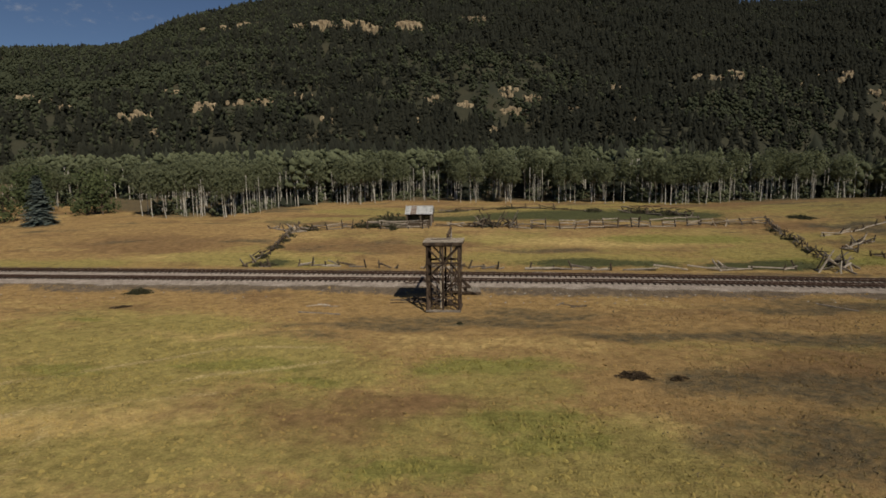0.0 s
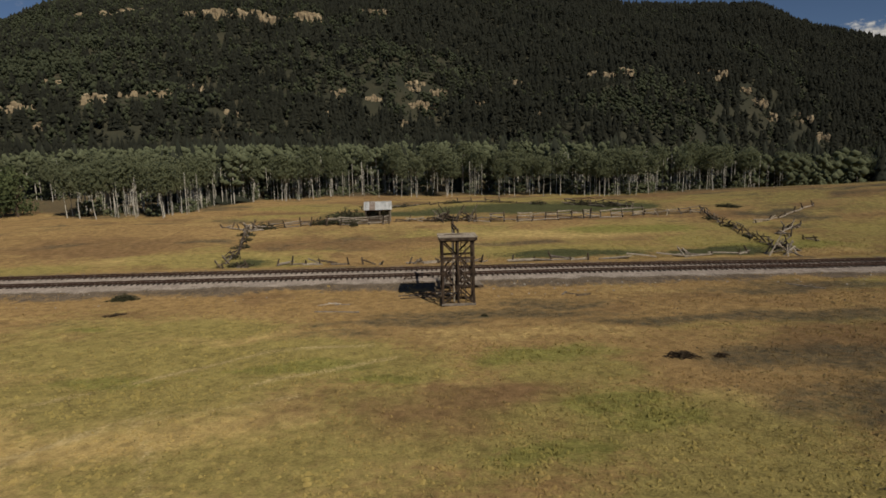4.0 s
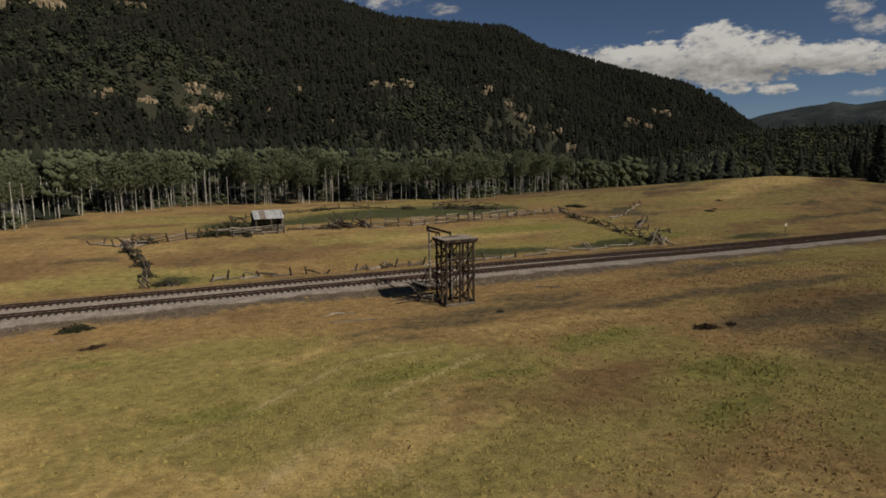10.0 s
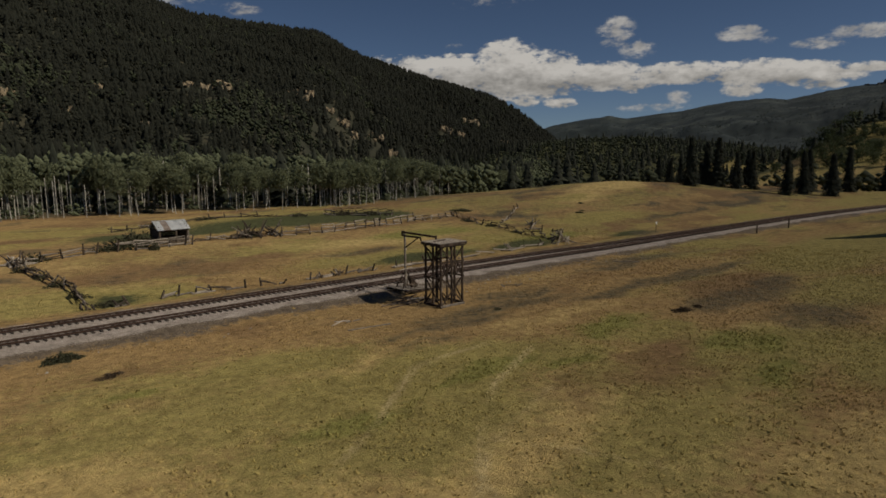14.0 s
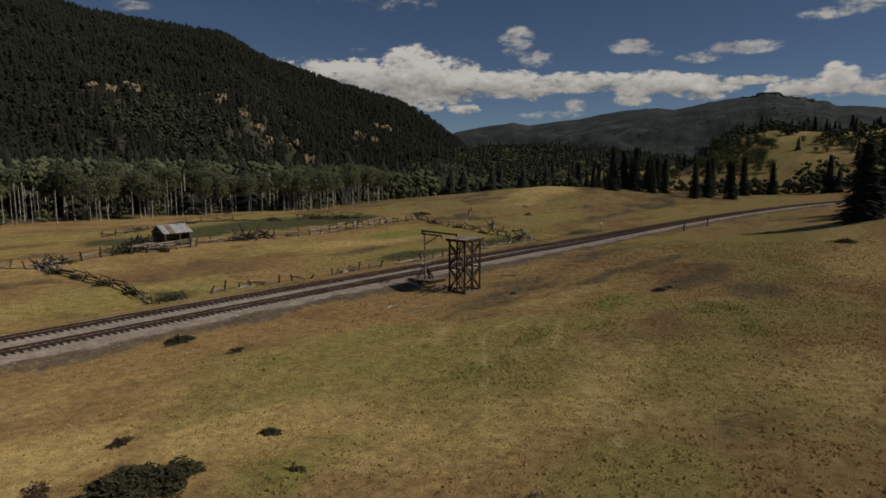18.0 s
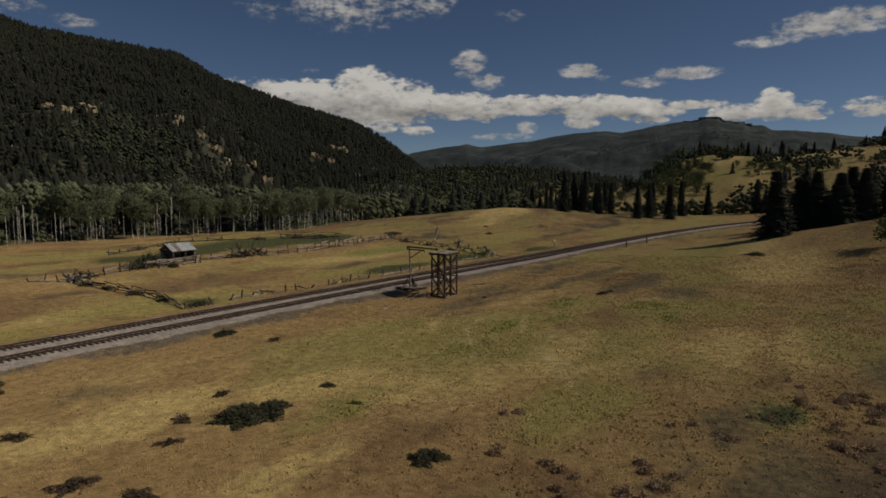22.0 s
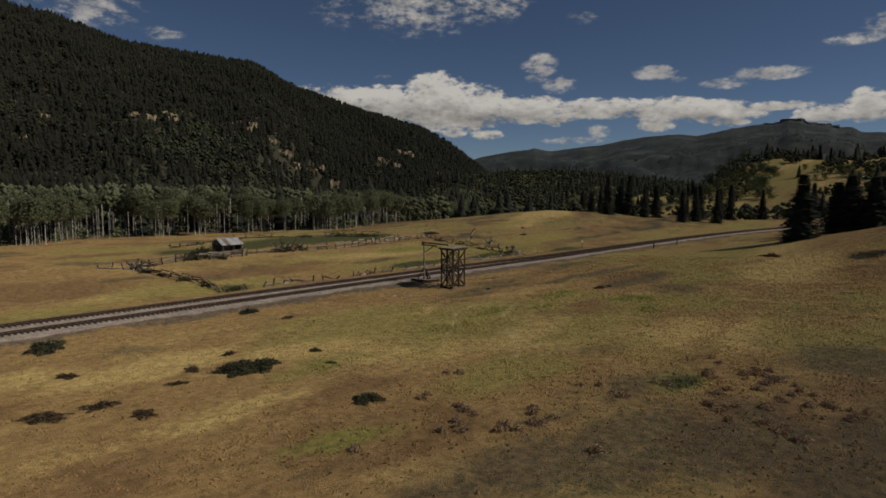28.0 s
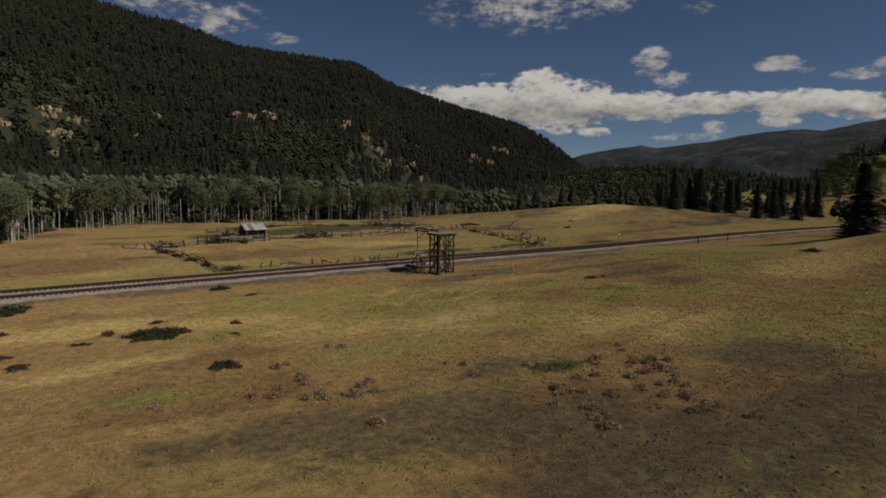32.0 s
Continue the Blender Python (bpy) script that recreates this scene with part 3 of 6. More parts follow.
def build_ground():
    grow = lambda a, b, n: a + (b - a) * (np.arange(1, n + 1) / n) ** 2.6
    xs = np.concatenate([-grow(110, 4600, 40)[::-1], np.arange(-110, -90, 1.0), np.arange(-90, 60, 0.6), np.arange(60, 190, 1.0), grow(190, 4600, 60)])
    ys = np.concatenate([-grow(80, 4600, 34)[::-1], np.arange(-80, -62, 1.0), np.arange(-62, 4, 0.6), np.arange(4, 20, 0.5), np.arange(20, 100, 1.0), grow(100, 4600, 50)])
    X, Y = np.meshgrid(xs, ys)
    x, y = X.ravel(), Y.ravel()
    v = np.column_stack([x, y, turf(x, y)])
    nx, ny = len(xs), len(ys)
    i = (np.arange(ny - 1)[:, None] * nx + np.arange(nx - 1)[None, :]).ravel()
    ob = lattice("ground", v, np.column_stack([i, i + 1, i + nx + 1, i + nx]), MEADOW)
    tagged(ob, "dry straw-coloured meadow with green and brown patches", "ground", kind="structure")
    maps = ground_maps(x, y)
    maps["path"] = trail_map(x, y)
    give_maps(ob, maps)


build_ground()

# ---------------------------------------------------------------- the wooded mountain
EYE = Vector((-30, -52, 14))
# azimuth, elevation and distance of the ridge, as seen from EYE
RIDGE = [(-75, 7.5, 1600), (-55, 8.2, 1500), (-40, 8.2, 1400), (-35, 8.6, 1350), (-31, 9.0, 1300), (-26.5, 11.2, 1150), (-20, 12.9, 1120), (-10, 14.6, 1150), (0, 15.0, 1200), (8, 13.9, 1280), (15, 12.7, 1360),
         (19, 11.4, 1400), (24, 10.9, 1430), (29.5, 10.4, 1440), (33, 8.6, 1440), (36, 7.7, 1440), (39, 6.7, 1450), (44, 5.3, 1470), (46.5, 4.1, 1430), (49, 2.2, 1400), (51.5, 0.2, 1400)]
# azimuth, distance of the foot, distance and height of the break in the slope
SLOPE = [(-75, 350, 620, 50), (-40, 300, 520, 50), (-20, 250, 466, 48), (2, 225, 440, 43), (6, 240, 535, 58), (20, 300, 657, 80), (27.6, 450, 708, 80), (31, 600, 760, 74), (35, 655, 900, 74), (42, 850, 1120, 70), (51.5, 1000, 1250, 2)]


def foot_of(az):
    return np.interp(az, [q[0] for q in SLOPE], [q[1] for q in SLOPE])


def mountain_at(az, v):
    """Place on the mountain's face: azimuth in degrees, v from 0 at its foot to 1 on the ridge, past 1 behind it."""
    az, v = np.asarray(az, float), np.asarray(v, float)
    a, c = [r[0] for r in RIDGE], [q[0] for q in SLOPE]
    el, far = np.interp(az, a, [r[1] for r in RIDGE]), np.interp(az, a, [r[2] for r in RIDGE])
    near, mid, lift = foot_of(az), np.interp(az, c, [q[2] for q in SLOPE]), np.interp(az, c, [q[3] for q in SLOPE])
    r = near + (far - near) * v
    top = EYE.z + far * np.tan(np.radians(el)) - 10.0
    lift = np.minimum(lift, 0.6 * top)
    x, y = EYE.x + r * np.sin(np.radians(az)), EYE.y + r * np.cos(np.radians(az))
    lower = -4 + (lift + 4) * np.clip((r - near) / (mid - near), 0, 1) ** 1.15
    upper = np.clip((r - mid) / (far - mid), 0, 1)
    up = np.where(v < 1, lower + (top - lift) * upper, top - 0.8 * (v - 1) * top)
    fold = (fbm(x / 120.0, y / 160.0, 5) - 0.5) * 40 + (fbm(x / 38.0, y / 45.0, 3) - 0.5) * 12
    z = up + fold * np.clip(v * 4, 0, 1) * np.clip((1.05 - v) * 2.2, 0.12, 1) * np.clip(top / 160, 0.1, 1)
    return x, y, z


def build_mountain():
    az, v = np.linspace(-75, 51.5, 260), np.linspace(0, 1.6, 120)
    A, V = np.meshgrid(az, v)
    x, y, z = mountain_at(A.ravel(), V.ravel())
    n = len(az)
    i = (np.arange(len(v) - 1)[:, None] * n + np.arange(n - 1)[None, :]).ravel()
    ob = lattice("mountain_slope", np.column_stack([x, y, z]), np.column_stack([i, i + 1, i + n + 1, i + n]), FOREST_FLOOR)
    tagged(ob, "long mountainside under dense dark conifer forest", "mountain", kind="structure")


build_mountain()


# ---------------------------------------------------------------- woods
def conifer_shape(tiers, sides, seed):
    """Ragged tiers of drooping boughs round a thin trunk, one metre high. Returns verts and triangles."""
    r = np.random.default_rng(seed)
    vs, fs = [], []
    for k in range(tiers):
        f = k / tiers
        z0, wide = 0.06 + 0.84 * f, (0.23 * (1 - f) ** 0.8 + 0.03) * r.uniform(0.7, 1.15)
        turn = r.uniform(0, 6.28)
        base = len(vs)
        vs.append((r.uniform(-0.01, 0.01), r.uniform(-0.01, 0.01), min(1.0, z0 + 1.5 / tiers)))
        for s in range(sides * 2):
            a = turn + s * math.pi / sides
            q = wide * (r.uniform(0.75, 1.2) if s % 2 == 0 else r.uniform(0.5, 0.8))
            vs.append((q * math.cos(a), q * math.sin(a), z0 - (0.06 if s % 2 == 0 else 0.0) + r.uniform(-0.02, 0.02)))
        for s in range(sides * 2):
            fs.append((base, base + 1 + s, base + 1 + (s + 1) % (sides * 2)))
    return np.array(vs), np.array(fs)


def clump_shape(blobs, seed, tall=1.0, wide=1.0):
    """A broad crown of many small leaf clumps, one metre high."""
    r = np.random.default_rng(seed)
    vs, fs = [], []
    for _ in range(blobs):
        a, h = r.uniform(0, 6.28), r.uniform(0.16, 0.96)
        q = 0.3 * math.sqrt(max(0.05, 1 - (2 * h - 1.05) ** 2)) * math.sqrt(r.uniform(0.15, 1))
        c = np.array((q * math.cos(a), q * math.sin(a), h * tall))
        s = r.uniform(0.07, 0.12) * wide
        base = len(vs)
        for p in ((1, 0, 0), (-0.5, 0.87, 0), (-0.5, -0.87, 0), (0, 0, 1), (0, 0, -1)):
            vs.append(tuple(c + np.array(p) * s * r.uniform(0.6, 1.4, 3)))
        for t in ((0, 1, 3), (1, 2, 3), (2, 0, 3), (1, 0, 4), (2, 1, 4), (0, 2, 4)):
            fs.append(tuple(base + i for i in t))
    return np.array(vs), np.array(fs)


def plant(name, shapes, places, heights, material, label, category, wide=1.0):
    """Sets copies of the shapes at the places, all in one mesh."""
    vs, fs, n = [], [], 0
    pick = rng.integers(0, len(shapes), len(places))
    for k, (v, f) in enumerate(shapes):
        sel = np.flatnonzero(pick == k)
        if not len(sel):
            continue
        h = heights[sel]
        a = rng.uniform(0, 6.28, len(sel))
        w = h * rng.uniform(0.8, 1.25, len(sel)) * wide
        c, s = np.cos(a), np.sin(a)
        px = (v[None, :, 0] * c[:, None] - v[None, :, 1] * s[:, None]) * w[:, None] + places[sel, 0][:, None]
        py = (v[None, :, 0] * s[:, None] + v[None, :, 1] * c[:, None]) * w[:, None] + places[sel, 1][:, None]
        pz = v[None, :, 2] * h[:, None] + places[sel, 2][:, None]
        vs.append(np.stack([px, py, pz], -1).reshape(-1, 3))
        fs.append((f[None] + (np.arange(len(sel)) * len(v))[:, None, None] + n).reshape(-1, 3))
        n += len(sel) * len(v)
    ob = lattice(name, np.concatenate(vs), np.concatenate(fs), material, smooth=True)
    return tagged(ob, label, category, kind="stuff")


CONIFERS = [conifer_shape(7, 5, s) for s in range(6)]
CONIFERS_FAR = [conifer_shape(4, 4, s) for s in range(20, 25)]
CROWNS = [clump_shape(22, s) for s in range(40, 45)]
CROWNS_FAR = [clump_shape(9, s, wide=1.6) for s in range(50, 56)]


def leaf_cards(n, seed, low, high, reach, size, droop=0.0, lumps=0):
    """n small leaf sprays filling a crown of unit height between low and high; reach is its half width."""
    r = np.random.default_rng(seed)
    cs = [(r.uniform(0, 6.28), r.uniform(low + 0.06, high - 0.08), r.uniform(0.25, 0.8)) for _ in range(lumps)]
    vs, fs = [], []
    for k in range(n):
        if lumps:
            a, h, q = cs[k % lumps]
            c = np.array((q * reach * math.cos(a), q * reach * math.sin(a), h)) + r.normal(0, 1, 3) * np.array((reach * 0.24, reach * 0.24, (high - low) * 0.075))
        else:
            a, h = r.uniform(0, 6.28), r.uniform(low, high)
            f = (h - low) / (high - low)
            q = reach * math.sin(min(1, 0.15 + f) * 2.6) ** 0.6 * math.sqrt(r.uniform(0.1, 1))
            c = np.array((q * math.cos(a), q * math.sin(a), h))
        # sprays lie mostly along the crown's outer surface
        out = np.array((c[0], c[1], 0.45 * (c[2] - low - 0.25 * (high - low)))) / reach + r.normal(0, 0.42, 3)
        out /= np.linalg.norm(out)
        u = np.cross(out, r.normal(0, 1, 3))
        u /= np.linalg.norm(u)
        w = np.cross(out, u)
        s = size * r.uniform(0.6, 1.3)
        b = len(vs)
        vs += [tuple(c - u * s), tuple(c + w * s * 0.7), tuple(c + u * s + np.array((0, 0, -droop))), tuple(c - w * s * 0.7)]
        fs.append((b, b + 1, b + 2, b + 3))
    return vs, fs


def mesh_of(name, vs, fs, material, smooth=False):
    me = bpy.data.meshes.new(name)
    me.from_pydata([tuple(map(float, v)) for v in vs], [], [tuple(map(int, f)) for f in fs])
    me.materials.append(material)
    if smooth:
        me.polygons.foreach_set("use_smooth", [True] * len(me.polygons))
    return me


def child(name, me, parent, label=""):
    ob = new(name, me)
    ob.parent = parent
    return tagged(ob, label)


def mesh_bm(name, bm, material):
    me = bpy.data.meshes.new(name)
    bm.to_mesh(me)
    bm.free()
    me.materials.append(material)
    return me


def spread(kinds, spots):
    """Sets copies of the kinds, and then the kinds themselves, at the spots."""
    n = len(kinds)
    for k, m in enumerate(spots[n:]):
        copy_thing(kinds[k % n], m)
    for ob, m in zip(kinds, spots):
        ob.matrix_basis = m


# ---------------------------------------------------------------- rocks on the mountainside
def boulder(bm, c, sx, sy, sz, seed):
    """A jointed sandstone block, broken at its corners."""
    r = np.random.default_rng(seed)
    vs = bmesh.ops.create_cube(bm, size=2.0)["verts"]
    bmesh.ops.subdivide_edges(bm, edges=bm.edges[:], cuts=1, use_grid_fill=True)
    for v in bm.verts:
        k = 1.0 if abs(v.co.x) + abs(v.co.y) + abs(v.co.z) > 2.5 else 1.12
        p = v.co * k + Vector(r.uniform(-0.24, 0.24, 3))
        v.co = Vector(c) + Vector((p.x * sx, p.y * sy, p.z * sz))


# place, width and height in metres, boulders
CLIFFS = [(-192, 683, 154, 58, 18, 7), (-155, 680, 151, 20, 9, 3), (-122, 704, 158, 38, 9, 5), (-332, 789, 180, 45, 9, 4), (-370, 782, 177, 14, 9, 2), (-407, 800, 181, 12, 6, 2), (-243, 697, 162, 18, 7, 3), (-218, 695, 161, 15, 9, 2), (-39, 728, 168, 27, 6, 3)]
WEST_CRAGS = [(-344, 389, 55, 19, 5, 3), (-190, 343, 43, 14, 7, 4), (-230, 335, 37, 22, 9, 6), (-196, 295, 26, 5, 6, 3), (-175, 355, 47, 10, 4, 3), (-151, 414, 55, 19, 5, 5), (-158, 365, 48, 14, 4, 3), (-108, 334, 33, 7, 4, 2), (-55, 356, 33, 8, 5, 3), (-297, 361, 48, 11, 4, 3), (-243, 399, 59, 10, 4, 2)]
MID_CRAGS = [(-53, 424, 51, 12, 11, 5), (-28, 418, 46, 11, 5, 3), (0, 449, 58, 19, 12, 7), (5, 419, 41, 21, 7, 5), (24, 464, 55, 8, 8, 3), (-7, 368, 27, 5, 6, 2), (180, 531, 73, 38, 9, 6), (293, 572, 76, 32, 17, 6), (241, 606, 87, 11, 5, 2), (97, 543, 69, 9, 4, 2), (89, 392, 32, 8, 4, 2), (254, 553, 68, 8, 4, 2)]
EAST_CRAGS = [(335, 560, 47, 17, 11, 4), (391, 579, 32, 21, 17, 5), (382, 538, 12, 25, 12, 5), (343, 551, 33, 13, 10, 3), (750, 812, 69, 45, 10, 4), (609, 708, 48, 23, 13, 3), (723, 704, 31, 30, 17, 4), (634, 706, 42, 21, 9, 2), (328, 575, 61, 10, 7, 2), (638, 648, 17, 15, 10, 2), (50, 427, 43, 8, 5, 2), (17, 454, 53, 11, 9, 4)]
CRAG_SPOTS = []
for i, (x, y, z, w, h, n) in enumerate(CLIFFS + WEST_CRAGS + MID_CRAGS + EAST_CRAGS):
    CRAG_SPOTS.append((x, y, w))
    az = math.degrees(math.atan2(x - EYE.x, y - EYE.y))
    c, s = math.cos(radians(-az)), math.sin(radians(-az))
    crag = thing("rock_outcrop", "pale tan sandstone outcrop among dark conifers on the slope", "rock", "rock outcrops on the mountainside", at=pose(x, y, z))
    for k in range(n * 4 + 1):
        bm = B()
        u = random.uniform(-0.5, 0.5)
        size = w / n * (random.uniform(0.3, 0.62) if i < len(CLIFFS) else random.uniform(0.13, 0.4))
        boulder(bm, (0, 0, 0), size, size * 0.8, min(h * random.uniform(0.25, 0.6), size * 1.3), i * 20 + k)
        rk = part("boulder", bm, ROCK, crag)
        lift = random.uniform(-0.35, 0.5) * h * (1 - abs(u))
        rk.matrix_local = pose(u * w * c + lift * 1.6 * math.sin(radians(az)), u * w * s + lift * 1.6 * math.cos(radians(az)), lift + 1.5, random.uniform(-14, 14), random.uniform(-14, 14), random.uniform(0, 90))


def clear_of_crags(pts):
    ok = np.ones(len(pts), bool)
    for x, y, w in CRAG_SPOTS:
        away = np.array((EYE.x - x, EYE.y - y)) / math.hypot(EYE.x - x, EYE.y - y)
        dx, dy = pts[:, 0] - x, pts[:, 1] - y
        front, side = dx * away[0] + dy * away[1], np.abs(-dx * away[1] + dy * away[0])
        ok &= ~((front > -4) & (front < 24) & (side < w * 0.55))
    return ok


def mountain_woods():
    n = 66000
    az = rng.uniform(-64, 51.3, n)
    v = rng.uniform(0, 1.03, n) ** 0.85
    x, y, z = mountain_at(az, v)
    r = np.hypot(x - EYE.x, y - EYE.y)
    dens = np.clip(r / 1000, 0.25, 1) * np.clip(0.7 + 1.5 * (fbm(x / 55.0, y / 55.0, 3) - 0.36), 0.4, 1)
    keep = rng.uniform(0, 1, n) < dens * np.interp(az, (-64, -40, -25), (0.5, 0.65, 1))
    pts = np.column_stack([x, y, z - 0.5])[keep]
    r = np.hypot(pts[:, 0] - EYE.x, pts[:, 1] - EYE.y)
    west = np.degrees(np.arctan2(pts[:, 0] - EYE.x, pts[:, 1] - EYE.y))
    h = rng.uniform(8, 14.5, len(pts)) * np.interp(r, (220, 500, 1400), (0.8, 1.0, 1.2))
    # scrub between the rocks
    bare = ~clear_of_crags(pts) & (rng.uniform(0, 1, len(pts)) < 0.75)
    share = np.interp(r, (220, 300, 420, 700, 1000), (0.8, 0.6, 0.45, 0.3, 0.12)) * np.clip(7.0 * (fbm(pts[:, 0] / 70 + 5, pts[:, 1] / 70, 3) - 0.46), 0, 1.9)
    broad = (rng.uniform(0, 1, len(pts)) < share + np.interp(west, (-36, -27, -16, -4), (0.8, 0.6, 0.4, 0)) * np.interp(r, (300, 700), (0.45, 1))) | bare
    pine = (rng.uniform(0, 1, len(pts)) < 0.25) & ~broad
    close = (r < 560) & ~broad & ~pine
    far = ~close & ~broad & ~pine
    h = np.where(bare, rng.uniform(2.0, 4.5, len(pts)), np.where(broad, h * 0.75, h))
    plant("pine_forest", CROWNS_FAR, pts[pine], h[pine] * 0.85, CONIFER_WOOD, "rounded dark pines covering the mountainside", "forest", 1.0)
    plant("conifer_forest", CONIFERS, pts[close], h[close], CONIFER_WOOD, "dense dark green conifer forest on the lower mountainside", "forest", 1.25)
    plant("conifer_forest", CONIFERS_FAR, pts[far], h[far], CONIFER_WOOD, "dark conifer forest covering the high mountainside", "forest", 1.45)
    plant("broadleaf_woods", CROWNS_FAR, pts[broad], h[broad], BROADLEAF_WOOD, "lighter green broadleaf trees scattered among conifers", "forest", 1.2)
    # mixed wood on the flat between the meadow and the mountain's foot
    n = 5200
    az = rng.uniform(-30, 51, n)
    r = 200 + (foot_of(az) + 30 - 200) * rng.uniform(0, 1, n) ** 0.7
    x, y = EYE.x + r * np.sin(np.radians(az)), EYE.y + r * np.cos(np.radians(az))
    ok = y > np.where(x > 85, 112 + 250 * (np.clip(x - 85, 0, 900) / 330) ** 1.15, 128)
    ok &= rng.uniform(0, 1, n) < np.clip(r / 700, 0.3, 1)
    x, y = x[ok], y[ok]
    pts = np.column_stack([x, y, ground(x, y) - 0.4])
    leaf = rng.uniform(0, 1, len(x)) < np.clip(0.62 + 2.2 * (fbm(x / 60 + 2, y / 60, 2) - 0.5), 0.1, 0.8)
    plant("valley_wood_conifers", CONIFERS, pts[~leaf], rng.uniform(9, 17, (~leaf).sum()), CONIFER_WOOD, "dark conifers on the flat below the mountain", "forest", 1.1)
    plant("valley_wood_leaf_trees", CROWNS, pts[leaf], rng.uniform(6, 10, leaf.sum()), BROADLEAF_WOOD, "green broadleaf trees on the flat below the mountain", "forest", 1.3)


mountain_woods()

# ---------------------------------------------------------------- far range and the valley
FAR_RIDGE = [(44, 0.5), (50, 2.5), (52.7, 3.0), (54.2, 3.15), (54.8, 3.3), (55.4, 3.15), (56.2, 3.0), (59.2, 3.4), (60.5, 3.5), (62.4, 3.9), (64.5, 4.2), (67, 4.35), (68.3, 4.15), (71.2, 4.7), (73.7, 5.0), (74.5, 5.05), (75, 5.3), (75.9, 5.3), (76.3, 5.05),
             (76.8, 4.9), (77.9, 4.75), (78.3, 4.55), (79.4, 4.45), (79.9, 4.1), (81.4, 4.0), (83.5, 3.8), (87.5, 3.1), (95, 2.4), (115, 1.6), (140, 0.3)]
# blue cast of distance haze mixed into the range's base colour
HAZY_RANGE_MAT = surface("distant_forest", [(0.02, 0.029, 0.031), (0.036, 0.047, 0.046), (0.085, 0.098, 0.084)], 0.008, 9, 0.95, 0.0, 0.03, vary=0.55)


def build_far_range():
    az, v = np.linspace(44, 140, 420), np.linspace(0, 1.25, 80)
    A, V = (q.ravel() for q in np.meshgrid(az, v))
    el = np.interp(A, [q[0] for q in FAR_RIDGE], [q[1] for q in FAR_RIDGE])
    el = el + (fbm(A * 1.3, A * 0 + 3, 4) - 0.5) * 0.16 * np.clip((A - 60) / 8, 0, 1)
    r = 1700 + 2100 * V
    x, y = EYE.x + r * np.sin(np.radians(A)), EYE.y + r * np.cos(np.radians(A))
    top = 14 + 3800 * np.tan(np.radians(el))
    z = -10 + (top + 10) * np.where(V < 1, V ** 1.2, 1 - 2 * (V - 1)) + (fbm(x / 380, y / 520, 6, 0.58) - 0.5) * 300 * np.clip(V * 3, 0, 1) * np.clip((1 - V) * 1.3, 0, 1)
    n = len(az)
    i = (np.arange(len(v) - 1)[:, None] * n + np.arange(n - 1)[None, :]).ravel()
    ob = lattice("far_mountains", np.column_stack([x, y, z]), np.column_stack([i, i + 1, i + n + 1, i + n]), HAZY_RANGE_MAT)
    tagged(ob, "distant forested mountain range with a rocky peak", "mountain", kind="structure")


build_far_range()


def far_range_at(A, V):
    el = np.interp(A, [q[0] for q in FAR_RIDGE], [q[1] for q in FAR_RIDGE]) + (fbm(A * 1.3, A * 0 + 3, 4) - 0.5) * 0.16 * np.clip((A - 60) / 8, 0, 1)
    r = 1700 + 2100 * V
    x, y = EYE.x + r * np.sin(np.radians(A)), EYE.y + r * np.cos(np.radians(A))
    top = 14 + 3800 * np.tan(np.radians(el))
    return x, y, -10 + (top + 10) * V ** 1.2 + (fbm(x / 380, y / 520, 6, 0.58) - 0.5) * 300 * np.clip(V * 3, 0, 1) * np.clip((1 - V) * 1.3, 0, 1)


def far_forest():
    n = 26000
    A, V = rng.uniform(46, 100, n), rng.uniform(0.02, 1.0, n)
    x, y, z = far_range_at(A, V)
    keep = (fbm(x / 260, y / 260, 4) + 0.2 * rng.uniform(-1, 1, n) > 0.42) & ~((V > 0.93) & (A > 73) & (A < 80))
    pts = np.column_stack([x, y, z - 2])[keep]
    ring = [(0.42 * math.cos(q), 0.42 * math.sin(q), 0.0) for q in (0, 1.26, 2.51, 3.77, 5.03)]
    tree = (np.array(ring + [(0.05, 0, 1.0)]), np.array([(k, (k + 1) % 5, 5) for k in range(5)]))
    plant("far_forest", [tree], pts, rng.uniform(3, 6, len(pts)), HAZY_NEEDLES, "dark bluish forest patches on the distant range", "forest", 1.0)
    # broken rock along the summit
    x, y, z = (float(q) for q in far_range_at(np.array(75.4), np.array(1.0)))
    crag = thing("summit_crag", "broken grey rock cliff crowning the distant peak", "rock", at=pose(x, y, z))
    random.seed(91)
    for k in range(26):
        a = random.choice((random.uniform(74.3, 76.6), random.uniform(73.4, 79.4)))
        px, py, pz = (float(q) for q in far_range_at(np.array(a), np.array(random.uniform(0.955, 0.995))))
        bm = B()
        size = random.uniform(6, 16)
        boulder(bm, (0, 0, 0), size * 1.4, size, size * random.uniform(0.4, 0.8), 700 + k)
        part("boulder", bm, GREYROCK, crag).matrix_local = pose(px - x, py - y, pz - z - size * 0.3, 0, 0, random.uniform(0, 90))


# needle colours take on the range's painted haze blue
HAZY_NEEDLES = leafy("hazy_distant_needles", [(0.03, 0.04, 0.039), (0.04, 0.052, 0.048), (0.055, 0.067, 0.057)], 0.004, 0.0, 0.4, 0.8)
GREYROCK = surface("grey_summit_rock", [(0.06, 0.06, 0.058), (0.13, 0.125, 0.115), (0.24, 0.225, 0.2)], 0.05, 7, 0.9, 0.5, 0.4)
far_forest()


